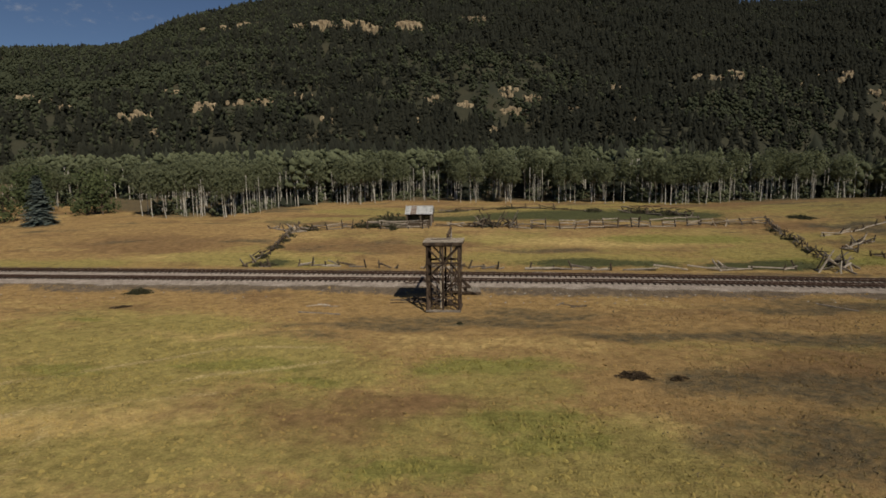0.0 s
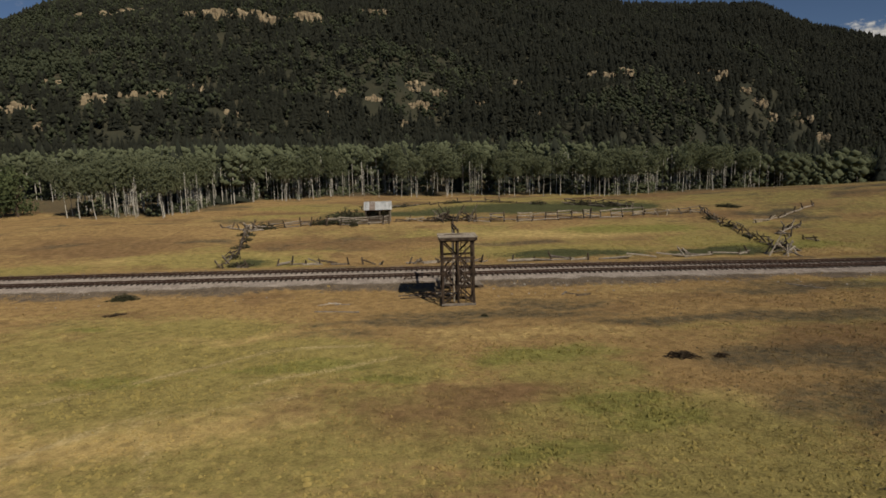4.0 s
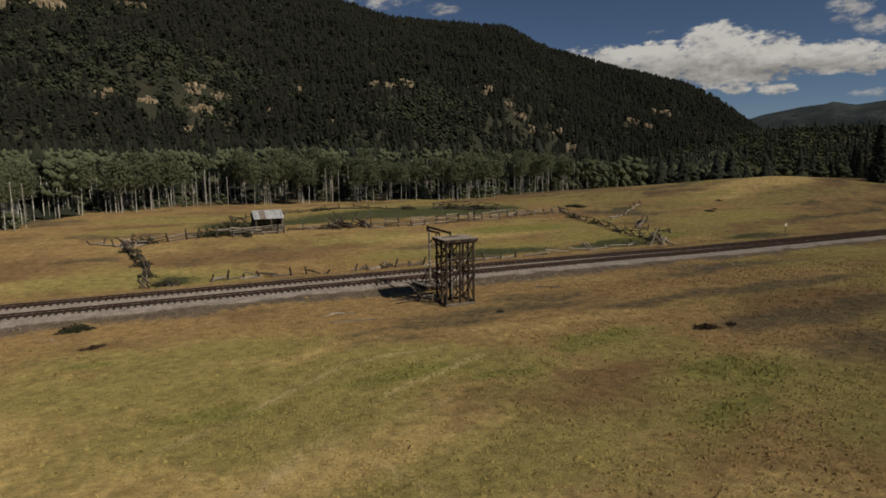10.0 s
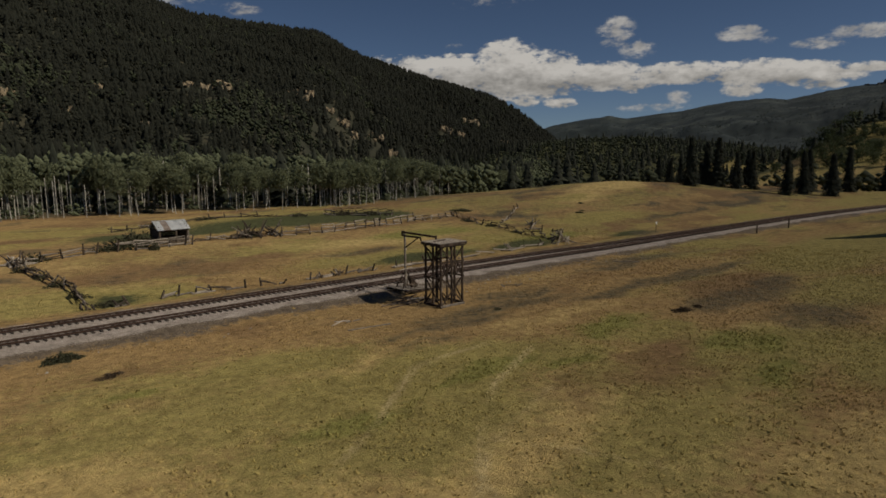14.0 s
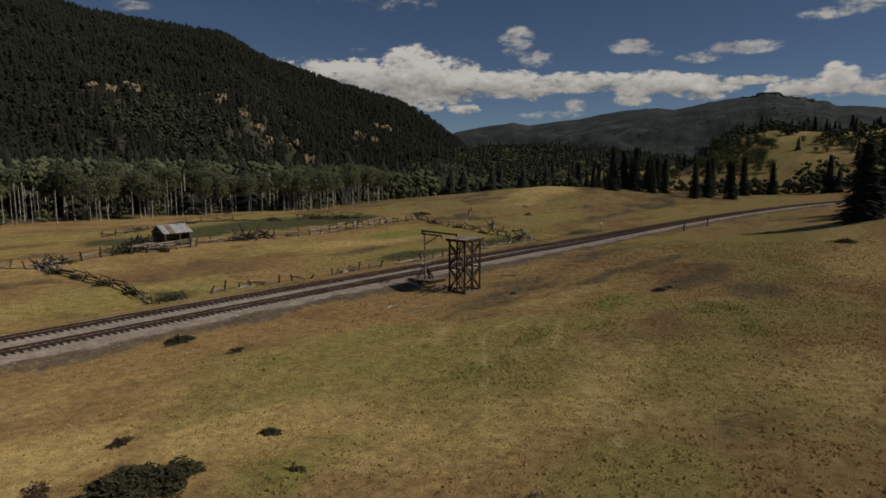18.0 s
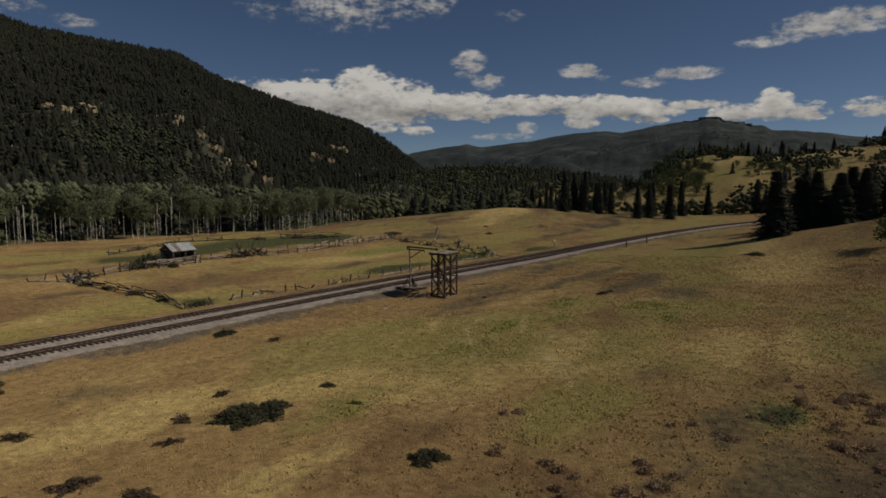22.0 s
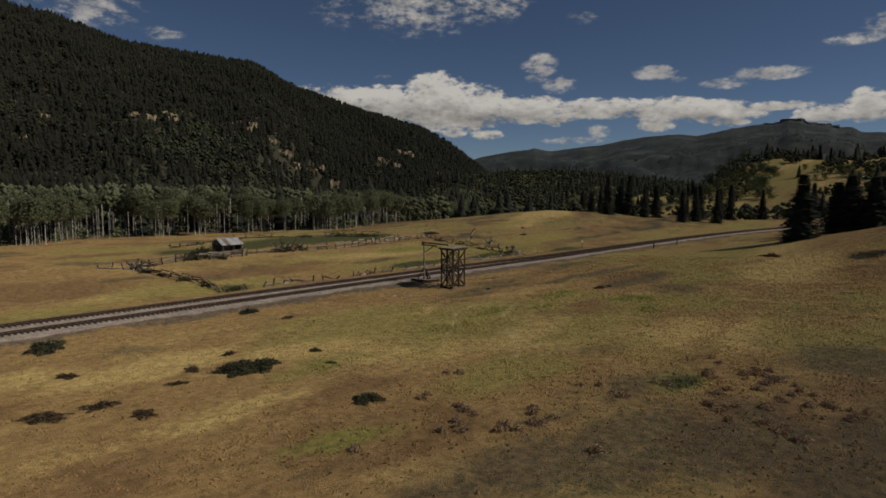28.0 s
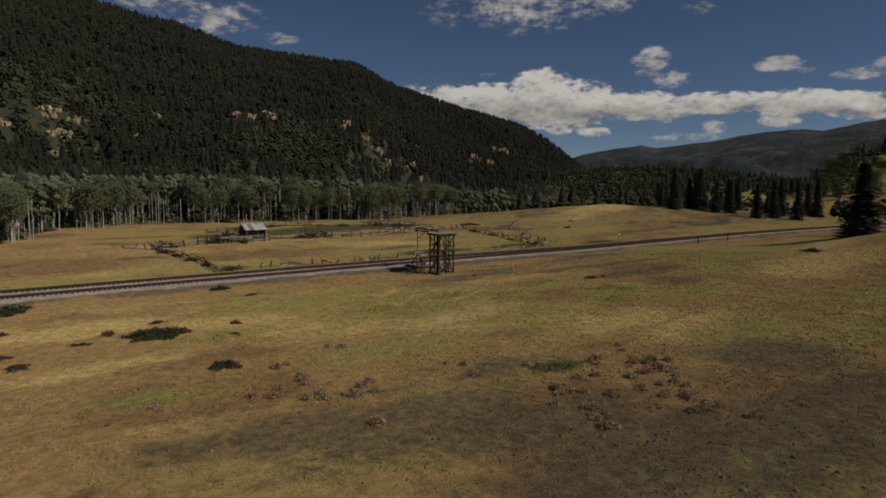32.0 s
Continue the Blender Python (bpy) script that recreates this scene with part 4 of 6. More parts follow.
def valley_woods():
    n = 11000
    az, r = rng.uniform(47, 100, n), 210 + 800 * rng.uniform(0, 1, n) ** 0.8
    x, y = -60 + r * np.sin(np.radians(az)), -52 + r * np.cos(np.radians(az))
    cover = fbm(x / 90.0 + 3, y / 60.0, 4)
    # open meadows on the hill's face and the valley floor
    open_ = bump_(x, y, 385, 62, 85, 38, 1.1) + bump_(x, y, 330, 95, 100, 65, 1.2) + bump_(x, y, 470, -10, 60, 30, 0.9) + bump_(x, y, 520, -110, 90, 40, 0.7) + bump_(x, y, 300, 95, 50, 14, 0.8) + bump_(x, y, 505, 205, 75, 38, 1.0)
    p = np.clip((cover - 0.36) * 4, 0.03, 1) * np.clip(1 - 1.3 * open_, 0.03, 1) * np.interp(az, (47, 60, 72, 100), (1, 1, 0.8, 0.7)) * np.interp(r, (210, 330, 1000), (0.75, 0.8, 1))
    p = np.where((r > 640) & (az < 68), 1.0, p)
    # groves along the hill's crest
    p = np.maximum(p, 0.9 * (fbm(x / 34.0 + 8, y / 34.0, 2) > 0.56) * (ground(x, y) > 22))
    keep = rng.uniform(0, 1, n) < p * 0.75
    keep &= ~((x < 210) & (y < 95))
    x, y, r = x[keep], y[keep], r[keep]
    pts = np.column_stack([x, y, ground(x, y) - 0.4])
    broad = rng.uniform(0, 1, len(pts)) < np.clip(3.0 * (fbm(x / 50.0, y / 50.0 + 7, 3) - 0.2), 0.65, 0.95)
    h = rng.uniform(6, 14, len(pts))
    plant("valley_conifers", CONIFERS, pts[~broad], h[~broad], CONIFER, "dark conifers scattered over the far valley and hill", "forest", 1.1)
    plant("valley_broadleaf_trees", CROWNS_FAR, pts[broad], h[broad] * 0.55, BROADLEAF_WOOD, "green broadleaf trees and scrub in the valley", "forest", 1.6)
    # a belt that follows the mountain's foot behind the mound
    t = rng.uniform(0, 1, 900)
    bx, by = 85 + 330 * t + rng.normal(0, 7, 900), 108 + 250 * t ** 1.15 + rng.normal(0, 12, 900) + 10
    pts = np.column_stack([bx, by, ground(bx, by) - 0.3])
    k = rng.uniform(0, 1, 900) < 0.78
    plant("foothill_broadleaf_trees", CROWNS, pts[k], rng.uniform(8, 12, k.sum()), ASPEN_DIM, "green broadleaf trees along the foot of the mountain", "forest", 1.2)
    plant("foothill_conifers", CONIFERS, pts[~k], rng.uniform(9, 17, (~k).sum()), CONIFER, "dark conifers along the foot of the mountain", "forest", 1.1)


valley_woods()


# ---------------------------------------------------------------- aspens along the meadow
def aspen(seed):
    r = random.Random(seed)
    ob = thing("aspen_tree", "slender aspen with white bark and green crown at the meadow's edge", "tree", "aspens along the forest edge")
    bm = B()
    lean = (r.uniform(-0.01, 0.01), r.uniform(-0.01, 0.01))
    pts = [Vector((lean[0] * k + r.uniform(-0.006, 0.006), lean[1] * k + r.uniform(-0.006, 0.006), k * 0.2)) for k in range(5)]
    for k, (a, b) in enumerate(zip(pts, pts[1:])):
        stick(bm, a, b, 0.0085 - 0.0017 * k, 0.0085 - 0.0017 * (k + 1), 6)
    for k in range(5):
        z = r.uniform(0.35, 0.7)
        a = r.uniform(0, 6.28)
        stick(bm, (lean[0] * z * 5, lean[1] * z * 5, z), (math.cos(a) * 0.1, math.sin(a) * 0.1, z + 0.12), 0.005, 0.002, 4)
    child("trunk", mesh_bm("trunk", bm, ASPEN_BARK), ob, "white aspen trunk with dark scars")
    vs, fs = leaf_cards(860, seed, 0.46, 1.0, 0.2, 0.0245, lumps=120)
    child("crown", mesh_of("crown", vs, fs, ASPEN_LEAF), ob)
    return ob


def put(ob, x, y, h, wide=1.0, sink=0.1, first=None):
    m = pose(x, y, float(ground(x, y)) - sink, 0, 0, random.uniform(0, 360)) @ Matrix.Diagonal((h * wide, h * wide, h, 1))
    return copy_thing(ob, m)


EDGE = [(-150, 120), (-118, 96), (-96, 82), (-84, 100), (-66, 108), (-66, 62), (-46, 60), (-47, 76), (-37, 86), (-20, 92), (6, 88), (30, 82), (42, 79), (50, 80), (77, 92), (104, 112)]
KINDS = [aspen(s) for s in range(6)]
random.seed(3)
rows = []
for (ax, ay), (bx, by) in zip(EDGE, EDGE[1:]):
    length = math.hypot(bx - ax, by - ay)
    for _ in range(int(length * 2.3 * (1 if ax > -70 else 0.5))):
        f = random.random()
        deep = random.random() ** 1.6 * 24
        rows.append((ax + (bx - ax) * f + random.uniform(-1, 1), ay + (by - ay) * f + deep + (0 if deep < 26 else 4), deep))
random.shuffle(rows)


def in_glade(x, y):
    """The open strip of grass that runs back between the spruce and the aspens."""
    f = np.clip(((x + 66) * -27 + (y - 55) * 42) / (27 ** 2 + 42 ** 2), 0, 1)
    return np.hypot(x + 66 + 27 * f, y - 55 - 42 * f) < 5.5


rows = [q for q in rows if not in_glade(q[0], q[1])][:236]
for k in range(56):
    f = random.random()
    rows.append((62 + 95 * f + random.gauss(0, 3), 97 + 30 * f + random.uniform(0, 16), 5))
for x, y, deep in rows:
    put(random.choice(KINDS), x, y, random.uniform(9.2, 11.6) * (1 if deep > 4 else 0.93), random.uniform(0.9, 1.25))
for ob in KINDS:
    # the originals stand in the belt as well
    x = random.uniform(-30, 30)
    ob.matrix_basis = pose(x, 97, float(ground(x, 97)), 0, 0, 0) @ Matrix.Diagonal((12.5, 12.5, 12.5, 1))


def belt_rest():
    t = rng.uniform(0, 1, 1300)
    ex, ey = np.interp(t, np.linspace(0, 1, len(EDGE)), [e[0] for e in EDGE]), np.interp(t, np.linspace(0, 1, len(EDGE)), [e[1] for e in EDGE])
    x, y = ex + rng.normal(0, 3, 1300), np.maximum(ey, 70) + rng.uniform(10, 75, 1300)
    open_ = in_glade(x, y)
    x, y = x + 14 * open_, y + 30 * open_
    pts = np.column_stack([x, y, ground(x, y) - 0.3])
    k = rng.uniform(0, 1, 1300) < 0.88
    low = rng.uniform(0, 1, k.sum()) < 0.45
    plant("aspen_woods", CROWNS, pts[k] + np.column_stack([low * 0, low * 0, np.where(low, 0.3, 3.4)]), np.where(low, 4.5, 7.5) * rng.uniform(0.8, 1.2, k.sum()), ASPEN_DIM, "dim green aspen wood behind the meadow", "forest", 1.15)
    e = rng.integers(0, len(EDGE) - 1, 260)
    f, pts2 = rng.uniform(0, 1, 260), np.array(EDGE, float)
    q = pts2[e] * (1 - f)[:, None] + pts2[e + 1] * f[:, None] + np.column_stack([rng.normal(0, 1, 260), rng.uniform(3.0, 16, 260)])
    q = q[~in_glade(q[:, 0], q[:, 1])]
    plant("wood_undergrowth", CROWNS, np.column_stack([q, ground(q[:, 0], q[:, 1]) - 0.4]), rng.uniform(1.2, 3.4, len(q)), ASPEN_DIM, "low green saplings and brush between the aspen trunks", "undergrowth", 1.5)
    trunk = (np.array([(0.011 * math.cos(q), 0.011 * math.sin(q), z) for z in (0.0, 0.75) for q in (0, 1.57, 3.14, 4.71)]), np.array([f for j in range(4) for f in ((j, (j + 1) % 4, j + 4), ((j + 1) % 4, (j + 1) % 4 + 4, j + 4))]))
    plant("aspen_trunks", [trunk], pts[k], rng.uniform(9, 13, k.sum()), ASPEN_BARK, "white trunks deep in the aspen wood", "forest")
    e = rng.integers(5, len(EDGE) - 1, 300)
    f = rng.uniform(0, 1, 300)
    q = pts2[e] * (1 - f)[:, None] + pts2[e + 1] * f[:, None] + np.column_stack([rng.normal(0, 1.5, 300), rng.uniform(1.5, 17, 300)])
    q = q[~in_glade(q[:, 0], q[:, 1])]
    plant("slender_aspen_trunks", [trunk], np.column_stack([q, ground(q[:, 0], q[:, 1]) - 0.1]), rng.uniform(7.5, 10.5, len(q)), ASPEN_BARK, "slender white aspen trunks crowded along the wood's edge", "forest", 0.55)
    plant("dark_undergrowth", CONIFERS, pts[~k], rng.uniform(8, 15, (~k).sum()), CONIFER, "dark conifers standing between the aspens", "forest")


belt_rest()


# ---------------------------------------------------------------- single conifers
def conifer(seed, blue=False):
    ob = thing("spruce_tree" if blue else "pine_tree", "blue-grey spruce with drooping boughs at the meadow's edge" if blue else "tall dark conifer standing in open grassland", "tree", "" if blue else "dark conifers beyond the meadow")
    r = np.random.default_rng(seed)
    bm = B()
    stick(bm, (0, 0, 0), (0, 0, 0.97), 0.016, 0.003, 8)
    child("trunk", mesh_bm("trunk", bm, TIMBER), ob)
    vs, fs = [], []
    z = 0.05
    while z < 0.97:
        reach = (0.24 if blue else 0.22) * (1 - z) ** 0.75 + 0.012
        for k in range(20):
            a, q = r.uniform(0, 6.28), reach * r.uniform(0.65, 1.15)
            d, e = np.array((math.cos(a), math.sin(a), 0)), np.array((-math.sin(a), math.cos(a), 0))
            zb = min(0.98, z + r.uniform(-0.02, 0.02))
            tip = np.array((0, 0, zb)) + d * q + np.array((0, 0, -0.3 * q + r.uniform(-0.025, 0.02)))
            for s in range(4):
                f0, f1 = s / 4, (s + 1.2) / 4
                p, t = np.array((0, 0, zb)) * (1 - f0) + tip * f0, np.array((0, 0, zb)) * (1 - f1) + tip * f1
                w = 0.046 * (1.25 - f0) + 0.012
                b = len(vs)
                vs += [tuple(p), tuple((p + t) / 2 + e * w + (0, 0, r.uniform(-0.015, 0))), tuple(t), tuple((p + t) / 2 - e * w + (0, 0, r.uniform(-0.015, 0)))]
                fs.append((b, b + 1, b + 2, b + 3))
        z += 0.024 + 0.012 * r.uniform(0, 1)
    child("needle_crown", mesh_of("needle_crown", vs, fs, SPRUCE if blue else CONIFER), ob)
    return ob


SPRUCE = leafy("spruce_needles", [(0.05, 0.065, 0.055), (0.08, 0.1, 0.088), (0.12, 0.14, 0.125)], 1.0, 0.0)
spruce = conifer(5, True)
spruce.matrix_basis = pose(-77, 51.8, float(ground(-77, 51.8)), 0, 0, 20) @ Matrix.Diagonal((13.0, 13.0, 9.2, 1))
PINES = [conifer(s) for s in (11, 12, 13)]
PINE_PLAN = [(82.5, -25.6, 14.4), (102, -28.5, 12.2), (101, -31, 13.7), (103, -35, 11.5), (104, -40, 13.3), (108, -30, 13), (110, -37, 14.4), (113, -44, 12.2), (116, -34, 13.7), (106, -47, 12.2), (120, -52, 13), (98, -36, 12.2), (112, -26, 13), (122, -40, 13.7), (108, -52, 13), (116, -60, 13.7), (455, 112, 12), (462, 104, 10), (470, 96, 13), (476, 88, 11), (482, 70, 13), (486, 62, 12), (490, 54, 14), (494, 46, 11), (498, 38, 13)]
RIDGE_PINES = [(500, 28, 12), (502, 20, 13), (450, 125, 12), (443, 133, 11), (437, 142, 13), (430, 150, 12), (474, 92, 14), (488, 58, 12), (496, 42, 14), (424, 158, 12), (458, 116, 9), (492, 50, 10), (504, 12, 14), (506, 4, 13)]
PINE_SPOTS = []
for k, (x, y, h) in enumerate(PINE_PLAN + RIDGE_PINES):
    if x > 400:
        x, y, h = x + random.uniform(-14, 14), y + random.uniform(-7, 7), h * random.uniform(0.7, 1.2)
    wide = h * (1.1 if x > 400 else random.uniform(1.35, 1.7))
    PINE_SPOTS.append(pose(x, y, float(ground(x, y)) - 0.15, 0, 0, 77 * k) @ Matrix.Diagonal((wide, wide, h, 1)))
for k in range(26):
    az, r = radians(random.uniform(58, 80)), random.uniform(225, 300)
    x, y = -60 + r * math.sin(az), -52 + r * math.cos(az)
    if abs(y - float(track_y(x))) < 9:
        continue
    h = random.uniform(8, 16)
    PINE_SPOTS.append(pose(x, y, float(ground(x, y)) - 0.2, 0, 0, 41 * k) @ Matrix.Diagonal((h * 0.95, h * 0.95, h, 1)))
spread(PINES, PINE_SPOTS)


def broad_tree(name, label, seed, low=0.25, reach=0.36, group=""):
    ob = thing(name, label, "tree", group)
    bm = B()
    stick(bm, (0, 0, 0), (0.02, 0.01, 0.55), 0.03, 0.014, 7)
    for k in range(6):
        a = k * 1.05
        stick(bm, (0.01, 0, 0.25 + 0.05 * k), (0.2 * math.cos(a), 0.2 * math.sin(a), 0.5 + 0.05 * k), 0.012, 0.004, 5)
    child("trunk", mesh_bm("trunk", bm, BROWNWOOD), ob)
    vs, fs = leaf_cards(700, seed, low, 1.0, reach, 0.04, lumps=34)
    child("crown", mesh_of("crown", vs, fs, BROADLEAF), ob)
    return ob


lone = broad_tree("lone_tree", "small dark tree alone on the grassy hillock", 70, 0.24, 0.42)
lone.matrix_basis = pose(59.7, -46.3, float(ground(59.7, -46.3)) - 0.1, 0, 0, 30) @ Matrix.Diagonal((5.6, 5.6, 5.4, 1))
edge_tree = broad_tree("broadleaf_tree", "dense green broadleaf tree at the meadow's edge", 71, 0.08, 0.42, "broadleaf trees beside the spruce")
EDGE_SPOTS = []
for k, (x, y, h) in enumerate([(-78, 66, 8.5), (-86, 54, 7), (-90, 50, 8), (-76, 68, 8), (-88, 64, 9), (-98, 58, 9), (-106, 48, 9), (-82, 74, 9.5), (-94, 72, 10), (-104, 66, 10)]):
    m = pose(x, y, float(ground(x, y)) - 0.1, 0, 0, 50 * k) @ Matrix.Diagonal((h, h, h, 1))
    EDGE_SPOTS.append(m)
spread([edge_tree], EDGE_SPOTS)
hill_tree = broad_tree("hill_tree", "round green broadleaf tree scattered on the far hillside", 72, 0.1, 0.46, "broadleaf trees on the far hill")
HILL_SPOTS = []
for k, (x, y, h) in enumerate([(342, 91, 8), (330, 79, 7), (334, 73, 8), (336, 67, 8), (326, 57, 7), (322, 50, 8), (350, 68, 8), (328, 103, 7), (360, 100, 8), (372, 92, 7), (346, 80, 8), (338, 60, 7), (440, 118, 12), (446, 112, 12), (452, 106, 13), (436, 126, 11),
                               (399, 51, 4), (392, 42, 5), (387, 34, 4), (378, 25, 5), (366, 15, 4), (361, 6, 5), (356, 90, 8), (318, 66, 7), (430, 110, 8)]):
    HILL_SPOTS.append(pose(x, y, float(ground(x, y)) - 0.2, 0, 0, 73 * k) @ Matrix.Diagonal((h * 1.15, h * 1.15, h, 1)))
for k in range(46):
    x, y, h = (random.uniform(356, 404), random.uniform(58, 106), random.uniform(5, 8)) if k < 20 else (random.uniform(362, 394), random.uniform(-34, 46), random.uniform(2.6, 5))
    HILL_SPOTS.append(pose(x, y, float(ground(x, y)) - 0.2, 0, 0, 31 * k) @ Matrix.Diagonal((h * 1.3, h * 1.3, h, 1)))
spread([hill_tree], HILL_SPOTS)

# ---------------------------------------------------------------- railway
RAIL_SHAPE = [(-0.055, 0), (0.055, 0), (0.055, 0.012), (0.012, 0.03), (0.012, 0.09), (0.03, 0.1), (0.03, 0.13), (-0.03, 0.13), (-0.03, 0.1), (-0.012, 0.09), (-0.012, 0.03), (-0.055, 0.012)]


def rail_line(off, g, x0, x1):
    vs, fs = [], []
    xs = np.arange(x0, x1 + 0.1, 3.0)
    for x in xs:
        y = float(track_y(x) + off * siding_gap(x)) + g
        z = float(track_z(x)) + 0.075
        vs += [(float(x), y + u, z + w) for u, w in RAIL_SHAPE]
    n = len(RAIL_SHAPE)
    for k in range(len(xs) - 1):
        for j in range(n):
            a, b = k * n + j, k * n + (j + 1) % n
            fs.append((a, b, b + n, a + n))
    return vs, fs


def tie_mesh():
    bm = B()
    beam(bm, (0, -1.05, 0.0), (0, 1.05, 0.0), 0.2, 0.2, bevel=0.1)
    return mesh_bm("tie", bm, TIE)


BALLAST_BED = surface("ballast_bed", [(0.175, 0.147, 0.124), (0.27, 0.23, 0.197), (0.375, 0.32, 0.277)], 1.5, 8, 0.95, 0.6, 18.0)
TIE_MESHES = [tie_mesh() for _ in range(2)]


def railway(name, label, off, x0, x1):
    ob = thing(name, label, "railway track", "two narrow-gauge tracks side by side")
    for g in (-0.457, 0.457):
        vs, fs = rail_line(off, g, x0, x1)
        raw("rail", vs, fs, RAIL, ob, "rusty brown steel rail")
    k, x, rest = 0, x0 + 0.3, B()
    while x < x1:
        y, z = float(track_y(x) + off * siding_gap(x)), float(track_z(x)) - 0.02 - 0.012 * off
        turn = random.uniform(-2.5, 2.5)
        if -82 < x < 58:
            t = new("tie", TIE_MESHES[k % 2])
            t.parent = ob
            t.matrix_local = pose(x, y + random.uniform(-0.06, 0.06), z + random.uniform(-0.015, 0.015), 0, 0, turn)
        elif not (off and siding_gap(x) < 1.3):
            beam(rest, (x, y - 1.05, z), (x, y + 1.05, z), 0.2, 0.2)
        x += 0.56 + random.uniform(-0.05, 0.05)
        k += 1
    # ballast heaped between the rails, over the middle of the ties
    xs = np.arange(max(x0, -110), min(x1, 150), 0.5)
    prof = ((-0.36, -0.05), (-0.28, 0.07), (0.0, 0.095), (0.28, 0.07), (0.36, -0.05))
    yc, zc = track_y(xs) + off * siding_gap(xs), track_z(xs)
    vs = np.stack([np.column_stack([xs, yc + u, zc + w + (rng.uniform(-0.03, 0.015, len(xs)) if w > 0 else 0)]) for u, w in prof], 1).reshape(-1, 3)
    k = (np.arange(len(xs) - 1)[:, None] * 5 + np.arange(4)[None, :]).ravel()
    fill = lattice("ballast_bed", vs, np.column_stack([k, k + 5, k + 6, k + 1]), BALLAST_BED)
    fill.parent = ob
    t = part("tie_run", rest, TIE, ob)
    tagged(t, kind="stuff")


railway("main_track", "narrow-gauge track with rusty rails on dark ties in grey ballast", 0, -170, 245)
railway("siding_track", "narrow-gauge siding converging on the main track, dark ties", 1, -170, 184)

# loose ballast stones, too many to count
def ballast():
    n = 9000
    x = rng.uniform(-70, 70, n)
    y = track_y(x) + rng.uniform(-3.0, 2.0, n) + rng.uniform(0, 1, n) * siding_gap(x)
    pts = np.column_stack([x, y, ground(x, y) - 0.02])
    shape = (np.array([(1, 0, 0), (-0.6, 0.8, 0.1), (-0.5, -0.9, 0), (0.1, 0, 1.0)]) * 0.9, np.array([(0, 1, 3), (1, 2, 3), (2, 0, 3)]))
    ob = plant("ballast_stones", [shape], pts, rng.uniform(0.03, 0.085, n), BALLAST, "loose grey crushed stone between and beside the tracks", "gravel")


def pale_stones():
    n = 150
    x = np.concatenate([rng.normal(16, 6, 40), rng.normal(-55, 12, 30), rng.uniform(-60, 60, 80)])
    y = track_y(x) - rng.uniform(3.2, 8.5, n)
    ob = plant("pale_stones", [(np.array([(1, 0, 0), (0.2, 0.9, 0), (-0.8, 0.5, 0), (-0.7, -0.7, 0), (0.4, -0.9, 0), (0.1, 0.1, 0.8)]), np.array([(0, 1, 5), (1, 2, 5), (2, 3, 5), (3, 4, 5), (4, 0, 5)]))],
               np.column_stack([x, y, turf(x, y) - 0.02]), rng.uniform(0.05, 0.15, n), STONE, "pale stones scattered on the railway bank", "stones")


STONE = leafy("pale_stone", [(0.2, 0.18, 0.15), (0.36, 0.33, 0.29), (0.5, 0.47, 0.42)], 1.0, 0.0)
pale_stones()
BALLAST = leafy("ballast_stone", [(0.13, 0.115, 0.1), (0.24, 0.21, 0.19), (0.38, 0.34, 0.31)], 1.0, 0.0)
ballast()


